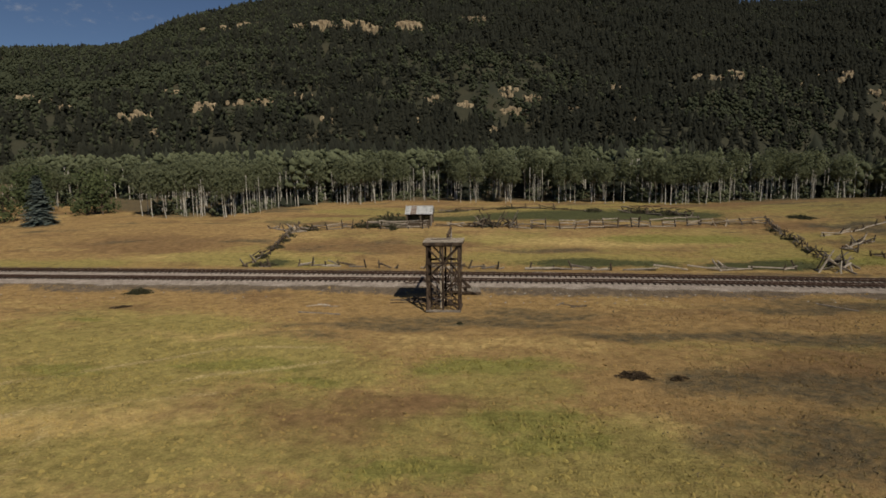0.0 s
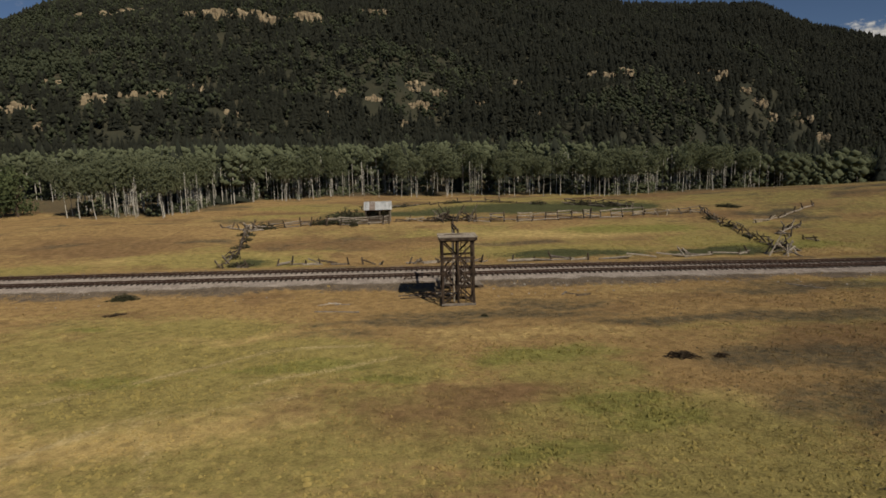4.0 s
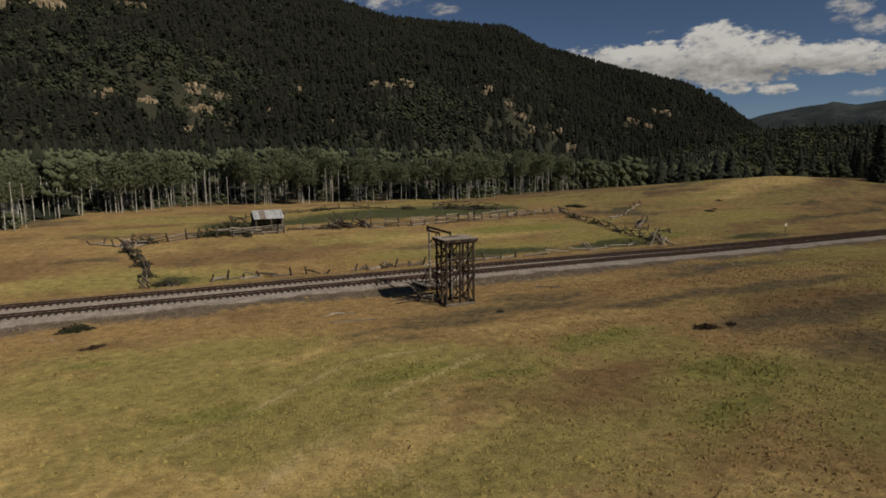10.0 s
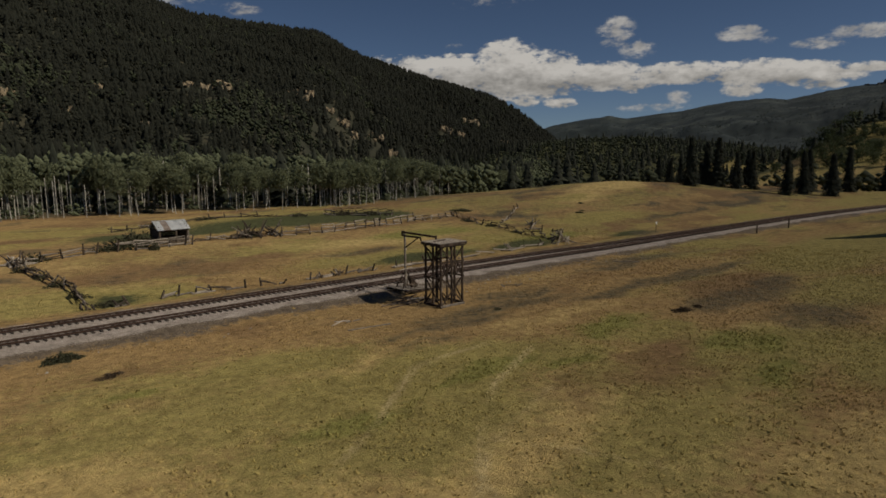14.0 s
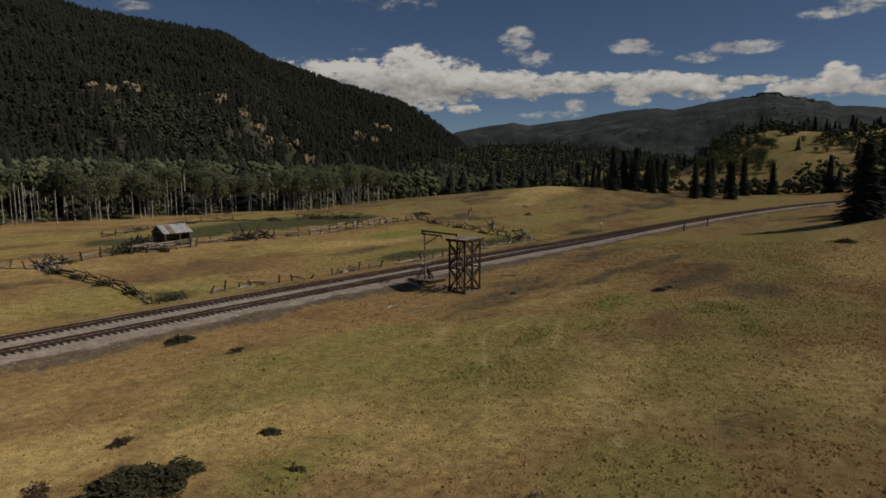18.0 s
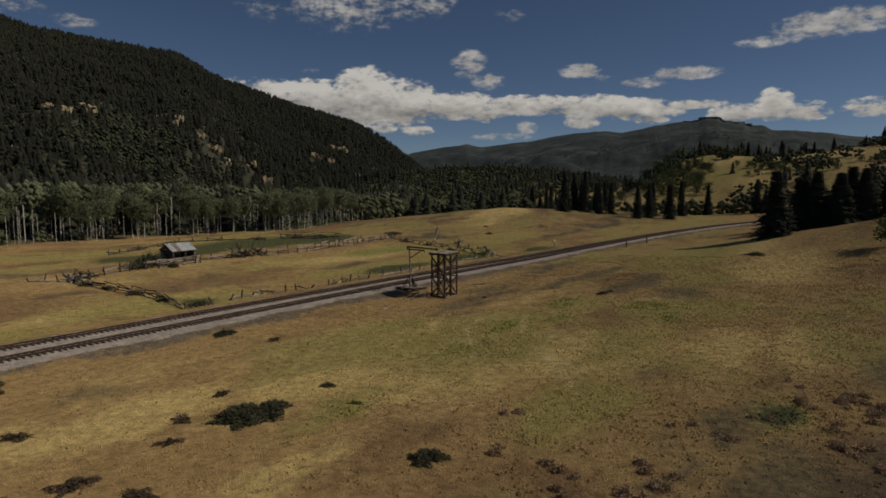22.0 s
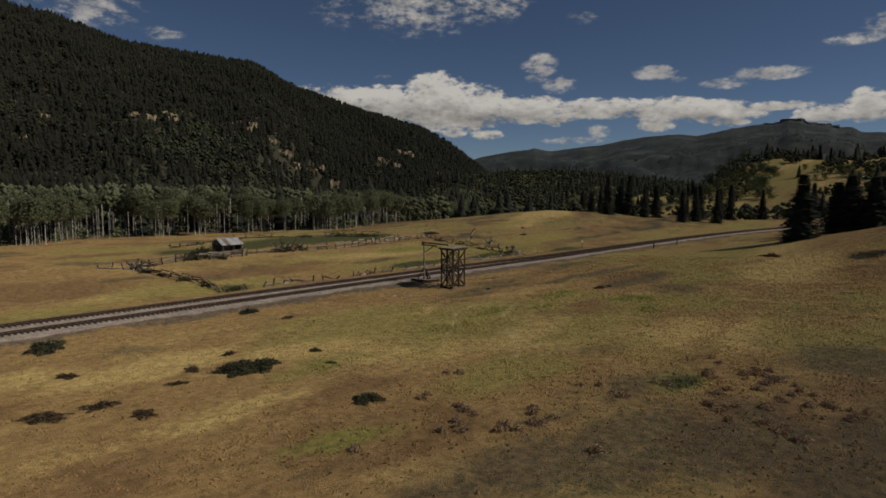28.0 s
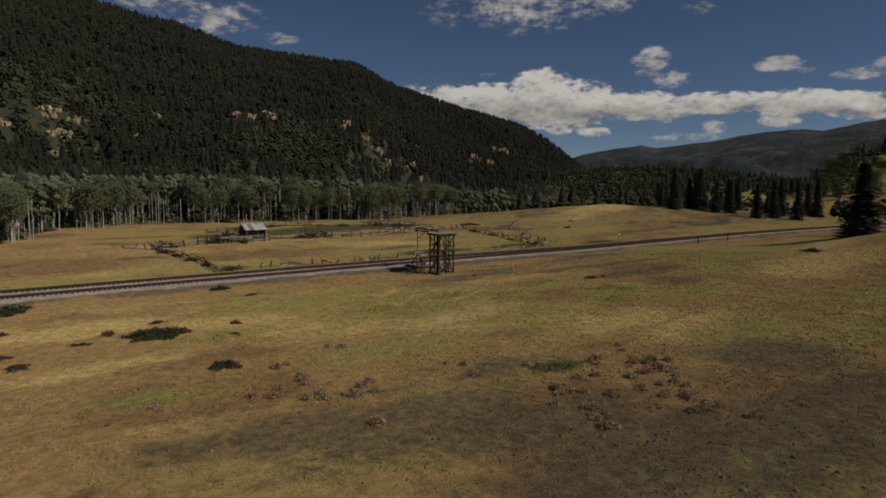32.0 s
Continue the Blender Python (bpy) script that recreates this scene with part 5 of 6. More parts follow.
# ---------------------------------------------------------------- water tower
def water_tower():
    ob = thing("water_tower", "open dark timber frame tower with plank deck, cross-braced, beside the track", "tower")
    W, D, H = 2.65, 2.2, 5.65
    z0 = 0.0

    def t(name, a, b, w, h, mat=TIMBER, label="", bevel=0.1, under=None):
        bm = B()
        beam(bm, a, b, w, h, bevel=bevel)
        return part(name, bm, mat, under or ob, label)

    xs, ys = (0.0, W / 2, W), (0.0, D / 2, D)
    for i, x in enumerate(xs):
        for j, y in enumerate(ys):
            if i == 1 and j == 1:
                continue
            t("post", (x + random.uniform(-0.02, 0.02), y, z0 - 0.1), (x, y + random.uniform(-0.02, 0.02), H), 0.165, 0.165)
    # sills and mid girts
    for y, m in ((-0.1, GREYWOOD), (D + 0.1, TIMBER)):
        t("sill", (-0.15, y, 0.16), (W + 0.15, y, 0.16), 0.12, 0.2, m, "weathered pale sill" if m is GREYWOOD else "")
        t("girt", (-0.12, y, 4.2 if y > 0 else 4.25), (W + 0.12, y, 4.25), 0.09, 0.17)
    for x in (-0.1, W + 0.1):
        t("sill", (x, -0.15, 0.18), (x, D + 0.15, 0.18), 0.12, 0.2)
        t("girt", (x, -0.12, 2.75), (x, D + 0.12, 2.75), 0.09, 0.16)
    # cross braces in two storeys on every face
    half = H / 2
    for lo, hi in ((0.25, half), (half, H - 0.05)):
        for y, o in ((-0.13, 0.04), (D + 0.13, -0.04)):
            t("brace", (0, y, lo), (W, y, hi), 0.06, 0.13)
            t("brace", (W, y + o * 1.7, lo), (0, y + o * 1.7, hi), 0.06, 0.13)
        for x, o in ((-0.13, 0.04), (W + 0.13, -0.04)):
            t("brace", (x, 0, lo), (x, D, hi), 0.06, 0.13)
            t("brace", (x + o * 1.7, D, lo), (x + o * 1.7, 0, hi), 0.06, 0.13)
    for x in (0.65, 1.95):
        t("inner_brace", (x, 0.1, 0.3), (x, D - 0.1, 3.4), 0.06, 0.14)
    # cap beams, joists, deck planks
    for y in (0, D / 2, D):
        t("cap_beam", (-0.22, y, H + 0.1), (W + 0.22, y, H + 0.1), 0.2, 0.2)
    bm = B()
    for y in (-0.28, D + 0.28):
        beam(bm, (-0.3, y, H + 0.25), (W + 0.3, y, H + 0.25), 0.05, 0.24)
    for x in (-0.3, W + 0.3):
        beam(bm, (x, -0.25, H + 0.25), (x, D + 0.25, H + 0.25), 0.05, 0.24)
    deck = part("deck", bm, TIMBER, ob, "plank deck with brown edge boards")
    for k in range(6):
        x = -0.1 + k * (W + 0.2) / 5
        t("joist", (x, -0.24, H + 0.26), (x, D + 0.24, H + 0.26), 0.1, 0.14, under=deck)
    n = 14
    for k in range(n):
        y = -0.3 + (k + 0.5) * (D + 0.6) / n
        t("deck_plank", (-0.36 + random.uniform(-0.04, 0.04), y, H + 0.395 + random.uniform(-0.008, 0.008)), (W + 0.36 + random.uniform(-0.04, 0.04), y, H + 0.395), (D + 0.6) / n - 0.014, 0.05, random.choice((PALEWOOD, PALEWOOD, GREYWOOD)), under=deck)
    # riser pipe and ladder
    bm = B()
    stick(bm, (1.0, 1.1, 0.1), (1.0, 1.1, H), 0.07, 0.07, 10)
    part("riser_pipe", bm, PALEWOOD, ob, "pale riser pipe")
    bm = B()
    for x in (1.75, 2.15):
        beam(bm, (x, D + 0.32, 0.1), (x, D + 0.32, H + 0.1), 0.05, 0.08)
    ladder = part("ladder", bm, TIMBER, ob)
    for k in range(14):
        t("rung", (1.72, D + 0.32, 0.5 + 0.36 * k), (2.18, D + 0.32, 0.5 + 0.36 * k), 0.04, 0.04, under=ladder)
    # hatch and broken boards on the deck
    t("hatch_board", (0.2, 1.2, H + 0.45), (1.9, 1.6, H + 0.46), 0.24, 0.04, BROWNWOOD)
    ob.matrix_world = pose(0, -0.45, float(ground(1.3, 0.6)) - 0.05)
    return ob


water_tower()


def water_crane():
    ob = thing("water_crane", "old timber water crane with swinging arm and braced foot by track", "water crane")

    def t(name, a, b, w, h, mat=TIMBER, label=""):
        bm = B()
        beam(bm, a, b, w, h)
        return part(name, bm, mat, ob, label)

    z0 = float(ground(1.35, 6.7))
    bm = B()
    stick(bm, (1.35, 6.65, z0), (1.32, 6.7, 6.25), 0.13, 0.1, 8, 0.03)
    part("post", bm, GREYWOOD, ob, "round grey post with bleached patches")
    for lo, hi in ((1.6, 1.9), (2.9, 3.1), (4.6, 4.75)):
        bm = B()
        stick(bm, (1.34, 6.67, lo), (1.34, 6.67, hi), 0.14, 0.135, 8)
        part("bare_patch", bm, PALEWOOD, ob)
    t("upper_arm", (1.3, 7.0, 6.38), (1.5, 1.95, 6.3), 0.14, 0.2)
    t("lower_arm", (1.3, 7.0, 6.02), (1.32, 4.1, 6.05), 0.12, 0.17)
    t("hook", (1.32, 4.15, 6.05), (1.32, 4.05, 5.75), 0.1, 0.12)
    t("arm_brace", (1.33, 4.6, 5.98), (1.34, 6.6, 4.85), 0.08, 0.1)
    t("arm_post", (1.5, 2.0, 5.75), (1.5, 2.0, 6.45), 0.16, 0.16)
    t("cap_block", (1.3, 7.05, 5.95), (1.3, 7.05, 6.5), 0.16, 0.2)
    for dx, dy in ((-0.8, -0.6), (0.8, -0.55), (-0.75, 0.75), (0.8, 0.7)):
        t("foot_brace", (1.35 + dx, 6.67 + dy, z0 + 0.3), (1.35 + dx * 0.12, 6.67 + dy * 0.12, 2.35), 0.1, 0.12)
    for a, b in (((0.6, 6.05), (2.1, 6.1)), ((0.6, 7.4), (2.15, 7.35))):
        t("foot_girt", (*a, 1.1), (*b, 1.1), 0.08, 0.12)
    bm = B()
    for p, q, r in (((2.0, 6.5, z0 + 0.35), (3.1, 7.0, z0 + 0.35), (1.9, 6.9, 1.75)),):
        beam(bm, p, r, 0.08, 0.3)
        beam(bm, q, r, 0.08, 0.3)
        beam(bm, p, q, 0.08, 0.25)
    part("tipped_panel", bm, TIMBER, ob, "dark boards leaning against the foot")
    t("cross_tree", (0.5, 6.5, 2.62), (2.3, 6.8, 2.66), 0.1, 0.1, PALEWOOD, "pale cross timber")


water_crane()


def platform():
    z0 = float(ground(2, 7))
    ob = thing("timber_platform", "low tilted platform of weathered planks at the crane's foot", "platform", at=pose(2.1, 7.0, z0 - 0.1, 0, 5, 8))

    def t(name, a, b, w, h, mat=GREYWOOD):
        bm = B()
        beam(bm, a, b, w, h)
        part(name, bm, mat, ob)

    for y in (-1.3, 0, 1.3):
        t("bearer", (-2.0, y, 0.22), (1.9, y, 0.22), 0.2, 0.24, TIMBER)
    for k in range(15):
        x = -2.0 + k * 0.27
        if k in (4, 9):
            continue
        t("plank", (x + random.uniform(-0.03, 0.03), -1.5 + random.uniform(-0.3, 0.2), 0.37), (x, 1.5 + random.uniform(-0.2, 0.3), 0.37 + random.uniform(-0.02, 0.03)), 0.23, 0.05)


platform()


def loose_timber(name, label, plan, category="timber", group="fallen timbers round the tower"):
    for x, y, length, turn, w, mat, lift in plan:
        bm = B()
        beam(bm, (-length / 2, 0, 0), (length / 2, 0, 0), w, w * 0.55)
        ob = part(name, bm, mat)
        zs = [float(ground(x + s * math.cos(radians(turn)) * length / 2, y + s * math.sin(radians(turn)) * length / 2)) for s in (-1, 1)]
        ob.matrix_world = pose(x, y, sum(zs) / 2 + w * 0.2 + lift, 0, -math.degrees(math.atan2(zs[1] - zs[0], length)), turn)
        tagged(ob, label, category, group)


loose_timber("fallen_board", "weathered board lying on the ground by the water tower", [
    (-1.4, 3.4, 3.2, 6, 0.2, BROWNWOOD, 0), (-1.0, 4.1, 2.8, 10, 0.18, TIMBER, 0.03), (-0.4, 3.0, 2.4, 8, 0.22, BROWNWOOD, 0), (-2.0, 2.5, 3.6, 4, 0.16, TIMBER, 0), (-0.8, 4.9, 2.6, 3, 0.2, BROWNWOOD, 0),
    (0.6, 3.9, 2.2, -10, 0.2, PALEWOOD, 0), (-2.9, 3.6, 2.2, 12, 0.18, BROWNWOOD, 0), (0.2, 4.6, 3.0, 25, 0.16, TIMBER, 0.04), (1.6, 3.4, 2.0, 70, 0.2, TIMBER, 0)])
loose_timber("fallen_pole", "long weathered pole lying in the dry grass", [(-9.0, -2.05, 3.8, -8, 0.14, GREYWOOD, 0), (-10.2, 0.9, 1.8, 30, 0.16, PALEWOOD, 0), (-9.6, 1.2, 1.3, -20, 0.14, PALEWOOD, 0), (-8.8, 0.7, 1.5, 5, 0.12, GREYWOOD, 0),
    (12.0, 2.2, 1.8, -40, 0.16, BROWNWOOD, 0), (12.8, 1.6, 1.5, 20, 0.2, BROWNWOOD, 0), (11.3, 2.6, 1.2, 60, 0.16, GREYWOOD, 0), (34.0, 2.4, 3.4, -50, 0.16, GREYWOOD, 0), (-3.2, 9.6, 1.6, 70, 0.14, TIMBER, 0.1), (-2.6, 9.0, 1.1, 20, 0.12, TIMBER, 0.1)])


# ---------------------------------------------------------------- shed
def shed():
    gx, gy = -8.1, 50.1
    z0 = float(ground(gx, gy))
    ob = thing("log_shed", "old log shed with rusted grey sheet-metal roof, open dark front", "shed", at=pose(gx, gy, z0 - 0.05, 0, 0, 2))
    L, D, E, R = 3.8, 3.4, 1.95, 3.05

    def log(a, b, r=0.11, mat=BROWNWOOD, name="log"):
        bm = B()
        stick(bm, a, b, r, r * 0.92, 7, 0.02)
        return part(name, bm, mat, ob)

    for k in range(9):
        z = 0.12 + k * 0.215
        log((-L / 2 - 0.2, D / 2, z), (L / 2 + 0.2, D / 2, z))
        if k < 3 or k > 7:
            log((-L / 2 - 0.2, -D / 2, z), (L / 2 + 0.2, -D / 2, z))
        for x in (-L / 2, L / 2):
            log((x, -D / 2 - 0.2, z + 0.1), (x, D / 2 + 0.2, z + 0.1))
    for x in (-L / 2, L / 2):
        for k in range(4):
            f = (k + 0.5) / 4
            log((x, -D / 2 * (1 - f), E + 0.2 + f * (R - E - 0.25)), (x, D / 2 * (1 - f), E + 0.2 + f * (R - E - 0.25)))
    for x in (-L / 2 - 0.08, 0.3, L / 2 + 0.08):
        log((x, -D / 2 - 0.15, 0), (x, -D / 2 - 0.12, E + 0.05), 0.12, GREYWOOD if x > 1 else BROWNWOOD, "post")
    log((-L / 2 - 0.35, 0, R - 0.12), (L / 2 + 0.35, 0, R - 0.12), 0.1, BROWNWOOD, "ridge_pole")
    bm = B()
    beam(bm, (-L / 2 - 0.38, 0, R + 0.05), (L / 2 + 0.38, 0, R + 0.05), 0.3, 0.05)
    roof = part("roof", bm, TIN, ob, "grey sheet-metal roof")
    # corrugated sheets, both slopes
    for side in (-1, 1):
        y0, y1 = side * (D / 2 + 0.4), 0.0
        z_e = E - 0.02
        n = 5
        wide = (L + 0.7) / n
        for k in range(n):
            vs, fs = [], []
            m = 14
            for j in range(m + 1):
                x = -(L + 0.7) / 2 + k * wide + wide * j / m * 1.04
                rip = 0.022 * math.sin(j * math.pi)
                rip = 0.022 * (1 if j % 2 else -1)
                for (y, z) in ((y0, z_e), (y1, R + 0.02)):
                    for th in (0.0, 0.012):
                        vs.append((x, y, z + rip + th + 0.006 * (k % 2)))
            for j in range(m):
                a, b = j * 4, j * 4 + 4
                fs += [(a + 1, b + 1, b + 3, a + 3), (a, a + 2, b + 2, b), (a, b, b + 1, a + 1), (a + 2, a + 3, b + 3, b + 2)]
            raw("roof_sheet", vs, fs, RUST if (side < 0 and k == 1) else TIN, roof, "rust-brown sheet" if (side < 0 and k == 1) else "")


shed()


# ---------------------------------------------------------------- old pole fences
DARKWOOD = surface("blackened_fence_wood", [(0.03, 0.022, 0.016), (0.065, 0.05, 0.037), (0.14, 0.112, 0.085)], 2.0, 7, 0.9, 0.5, 24.0)
def walk_line(points, step):
    out, carry = [], 0.0
    for (ax, ay), (bx, by) in zip(points, points[1:]):
        length = math.hypot(bx - ax, by - ay)
        d = carry
        while d < length:
            out.append((ax + (bx - ax) * d / length, ay + (by - ay) * d / length))
            d += step
        carry = d - length
    out.append(points[-1])
    return out


def fence(points, style, label, seed, step=2.6, rails=3, mats=(BROWNWOOD, GREYWOOD), gaps=()):
    """style: straight posts and rails; buck: crossed poles piled with rails; ruin: a few leaning posts and fallen rails."""
    random.seed(seed)
    spots = walk_line(points, step)
    cx, cy = spots[0]
    ob = thing("pole_fence", label, "fence", "old pole fences round the meadow", at=pose(cx, cy, float(ground(cx, cy))))
    inv = Vector((cx, cy, float(ground(cx, cy))))

    def pole(name, a, b, r0, r1, mat):
        bm = B()
        stick(bm, Vector(a) - inv, Vector(b) - inv, r0, r1, 6, 0.05 if name != "post" else 0.02)
        part(name, bm, mat, ob)

    g = lambda x, y, h=0.0: (x, y, float(ground(x, y)) + h)
    for k, (x, y) in enumerate(spots):
        if style == "buck":
            for s in (-1, 1):
                q = random.uniform(0.35, 0.65)
                a = random.uniform(0, 6.28)
                ux, uy = math.cos(a), math.sin(a)
                pole("post", g(x + s * q * ux, y + s * q * uy, -0.05), g(x - s * 0.35 * ux, y - s * 0.35 * uy, random.uniform(0.75, 1.15)), 0.09, 0.065, random.choice(mats))
        else:
            lean = 0.3 if style == "straight" else 0.5
            tall = random.uniform(0.8, 1.6) if style == "straight" else random.uniform(0.4, 1.05)
            if style == "straight" or random.random() < 0.85:
                pole("post", g(x, y, -0.1), g(x + random.uniform(-lean, lean), y + random.uniform(-lean, lean), tall * 1.1), 0.13, 0.09, random.choice((BROWNWOOD, DARKWOOD)))
    for k, ((ax, ay), (bx, by)) in enumerate(zip(spots, spots[1:])):
        if k in gaps:
            continue
        for j in range(rails):
            o = 0.1 if style == "straight" else 0.35
            if style == "ruin":
                if random.random() < 0.35:
                    continue
                ha, hb = (random.uniform(0.05, 0.2), random.uniform(0.05, 0.7)) if random.random() < 0.6 else (0.1, 0.1)
                if random.random() < 0.5:
                    ha, hb = hb, ha
            else:
                if random.random() < 0.14:
                    continue
                ha = hb = 0.28 + 0.34 * j
                ha, hb = max(0.08, ha + random.uniform(-0.3, 0.15)), max(0.08, hb + random.uniform(-0.3, 0.15))
            pole("rail", g(ax + random.uniform(-o, o) - (bx - ax) * 0.08, ay + random.uniform(-o, o), ha), g(bx + random.uniform(-o, o), by + random.uniform(-o, o), hb), 0.1 if style != "buck" else 0.085, 0.075 if style != "buck" else 0.06, random.choice(mats))


def fence_heap(x, y, wide, deep, n, seed, label, mats=(BROWNWOOD, GREYWOOD), high=1.3):
    random.seed(seed)
    z0 = float(ground(x, y))
    ob = thing("log_heap", label, "log pile", "heaps of old fence poles", at=pose(x, y, z0))
    for k in range(n):
        a = random.uniform(0, 6.28)
        l = random.uniform(0.55, 1.15) * min(wide, 2.8) / 2 + 0.15
        px, py, h = random.uniform(-wide, wide) / 2, random.uniform(-deep, deep) / 2, random.uniform(0.1, high * 0.55)
        t = random.uniform(-0.6, 0.6) if k % 3 else random.uniform(0.6, 1.1)
        bm = B()
        d = Vector((math.cos(a) * math.cos(t), math.sin(a) * math.cos(t), math.sin(t))) * l
        p = Vector((px, py, max(h, abs(d.z) * 0.92)))
        stick(bm, p - d, p + d, 0.11, 0.07, 6, 0.05)
        part("pole", bm, random.choice(mats), ob)


DARKS, MIXED, PALES = (DARKWOOD, BROWNWOOD, DARKWOOD, GREYWOOD), (BROWNWOOD, GREYWOOD, PALEWOOD), (PALEWOOD, GREYWOOD, PALEWOOD)
fence([(-25.2, 19.6), (-24.6, 27), (-26, 35), (-27.6, 43)], "buck", "collapsing buck fence of dark crossed poles across the meadow", 21, 2.5, 3, DARKS)
fence([(-27.6, 43.5), (-29.5, 45), (-32.5, 46.6)], "ruin", "low fallen end of a pole fence, bleached rails", 22, 1.8, 4, PALES)
fence([(-27, 44.5), (-23.3, 45.5), (-18.5, 46)], "straight", "leaning post and rail fence of weathered poles", 23, 2.4, 3, MIXED)
fence([(-16, 46), (-11.6, 46), (-6.2, 46.5)], "straight", "grey post and rail fence in front of the log shed", 24, 2.2, 4, (GREYWOOD, GREYWOOD, PALEWOOD))
fence([(-5.3, 48.5), (-0.9, 48.2), (2, 47.9)], "ruin", "broken post and rail fence in the meadow", 25, 2.2, 4, MIXED)
fence([(7.8, 46.8), (12.8, 45.8), (19, 46), (26.2, 47)], "straight", "sagging pole fence with bleached rails before the green field", 26, 2.2, 4, (GREYWOOD, PALEWOOD, PALEWOOD, BROWNWOOD))
fence([(26.2, 47), (31, 48), (36, 49.5)], "straight", "bleached stacked-rail fence section", 27, 2.0, 4, PALES)
fence([(36, 49.5), (41, 49.4), (46, 50)], "buck", "tumbled dark buck fence at the field corner", 28, 2.0, 3, MIXED)
fence([(46.4, 51), (45, 43), (44.5, 36), (43.8, 29), (43.2, 24)], "buck", "long dark buck fence running down towards the railway", 29, 2.2, 3, (DARKWOOD, BROWNWOOD, GREYWOOD))
fence([(50.5, 26), (48.5, 32), (54, 35.5)], "ruin", "ruined pole fence with leaning posts on the mound", 30, 2.0, 3, MIXED)
fence([(50, 40), (56, 44), (61, 48), (66, 51)], "ruin", "fallen bleached rails strung over the mound", 31, 3.2, 2, PALES)
fence([(-24.5, 19.3), (-21.6, 19.3)], "ruin", "fallen log at the fence corner", 32, 2.0, 3, DARKS)
fence([(-18.5, 20.2), (-15.3, 20.4), (-12.5, 20), (-9.2, 19.6), (-6.3, 18.8)], "ruin", "broken fence of leaning posts and fallen rails beside the railway", 33, 1.7, 3, MIXED)
fence([(-3, 18.6), (2.2, 19.4), (5.8, 18.7)], "ruin", "broken fence of leaning posts beside the railway", 34, 1.7, 3, MIXED)
fence([(9, 18.7), (13.6, 18.9), (18, 18.5)], "ruin", "fallen pole fence beside the railway", 35, 2.4, 4, MIXED)
fence([(19.7, 18.6), (22.2, 18.6), (27.7, 18.8), (32.1, 19.5), (38.1, 19.8)], "ruin", "sparse leaning posts and bleached rails beside the railway", 36, 3.4, 2, PALES)
fence([(-12, 66), (-2, 72), (8, 75), (18, 70), (27, 66), (33, 60)], "ruin", "low line of fallen logs along the aspen wood", 37, 3.0, 3, DARKS)
fence([(27, 66.5), (33, 62), (37, 58)], "buck", "dark brushy pole fence at the back of the green field", 38, 1.5, 4, DARKS)
fence_heap(4.2, 48.0, 6.4, 2.2, 40, 41, "tangled heap of dark broken fence poles", DARKS, 1.5)
fence_heap(7.2, 47.4, 1.6, 1.6, 9, 42, "heap of crossed dark poles beside the fence")
fence_heap(41.6, 18.6, 3.2, 1.4, 9, 43, "bleached poles heaped at the fence corner", PALES, 1.1)
fence_heap(43.2, 21.6, 2.0, 2.0, 12, 44, "dark heap of poles at the end of the fence", DARKS)
fence_heap(52, 35, 1.8, 1.2, 7, 45, "leaning poles propped together on the mound", MIXED, 1.1)
fence_heap(-27.2, 44.2, 2.4, 2.0, 12, 46, "tangle of poles at the fence corner", MIXED)
fence_heap(29.5, 19.3, 1.8, 1.0, 6, 47, "few bleached poles fallen together", PALES, 1.2)
fence_heap(0.8, 19.6, 1.0, 0.6, 4, 48, "stump and broken poles beside the railway", MIXED, 0.7)
fence_heap(-2.0, 18.4, 0.8, 0.6, 3, 49, "broken stub of fence beside the railway", DARKS, 0.6)


def marker(name, label, x, y, h, r, mat, plate=None):
    ob = thing(name, label, "post", "posts beside the railway", at=pose(x, y, float(ground(x, y)) - 0.1))
    bm = B()
    stick(bm, (0, 0, 0), (0.03, 0, h), r, r * 0.85, 8)
    part("shaft", bm, mat, ob)
    if plate:
        bm = B()
        beam(bm, (-0.22, -0.06, h - 0.15), (0.22, -0.06, h - 0.15), 0.03, 0.42)
        part("plate", bm, plate, ob, "white painted plate")


WHITE = surface("white_paint", [(0.7, 0.69, 0.65), (0.8, 0.79, 0.76)], 3.0, 4, 0.6, 0.1, 20.0, vary=0.1)
marker("marker_post", "slim trackside marker post with a white plate", 63.5, 15.9, 1.9, 0.05, BROWNWOOD, WHITE)
marker("wooden_post", "short dark wooden post beside the railway", 75.2, 3.6, 1.5, 0.14, TIMBER)
marker("wooden_post", "tall dark wooden post beside the railway", 86.0, 2.6, 1.9, 0.13, TIMBER)


# ---------------------------------------------------------------- shrubs and weeds
BROWNBRUSH = leafy("withered_brush", [(0.085, 0.062, 0.04), (0.125, 0.092, 0.06), (0.175, 0.132, 0.085)], 1.0, 0.4)


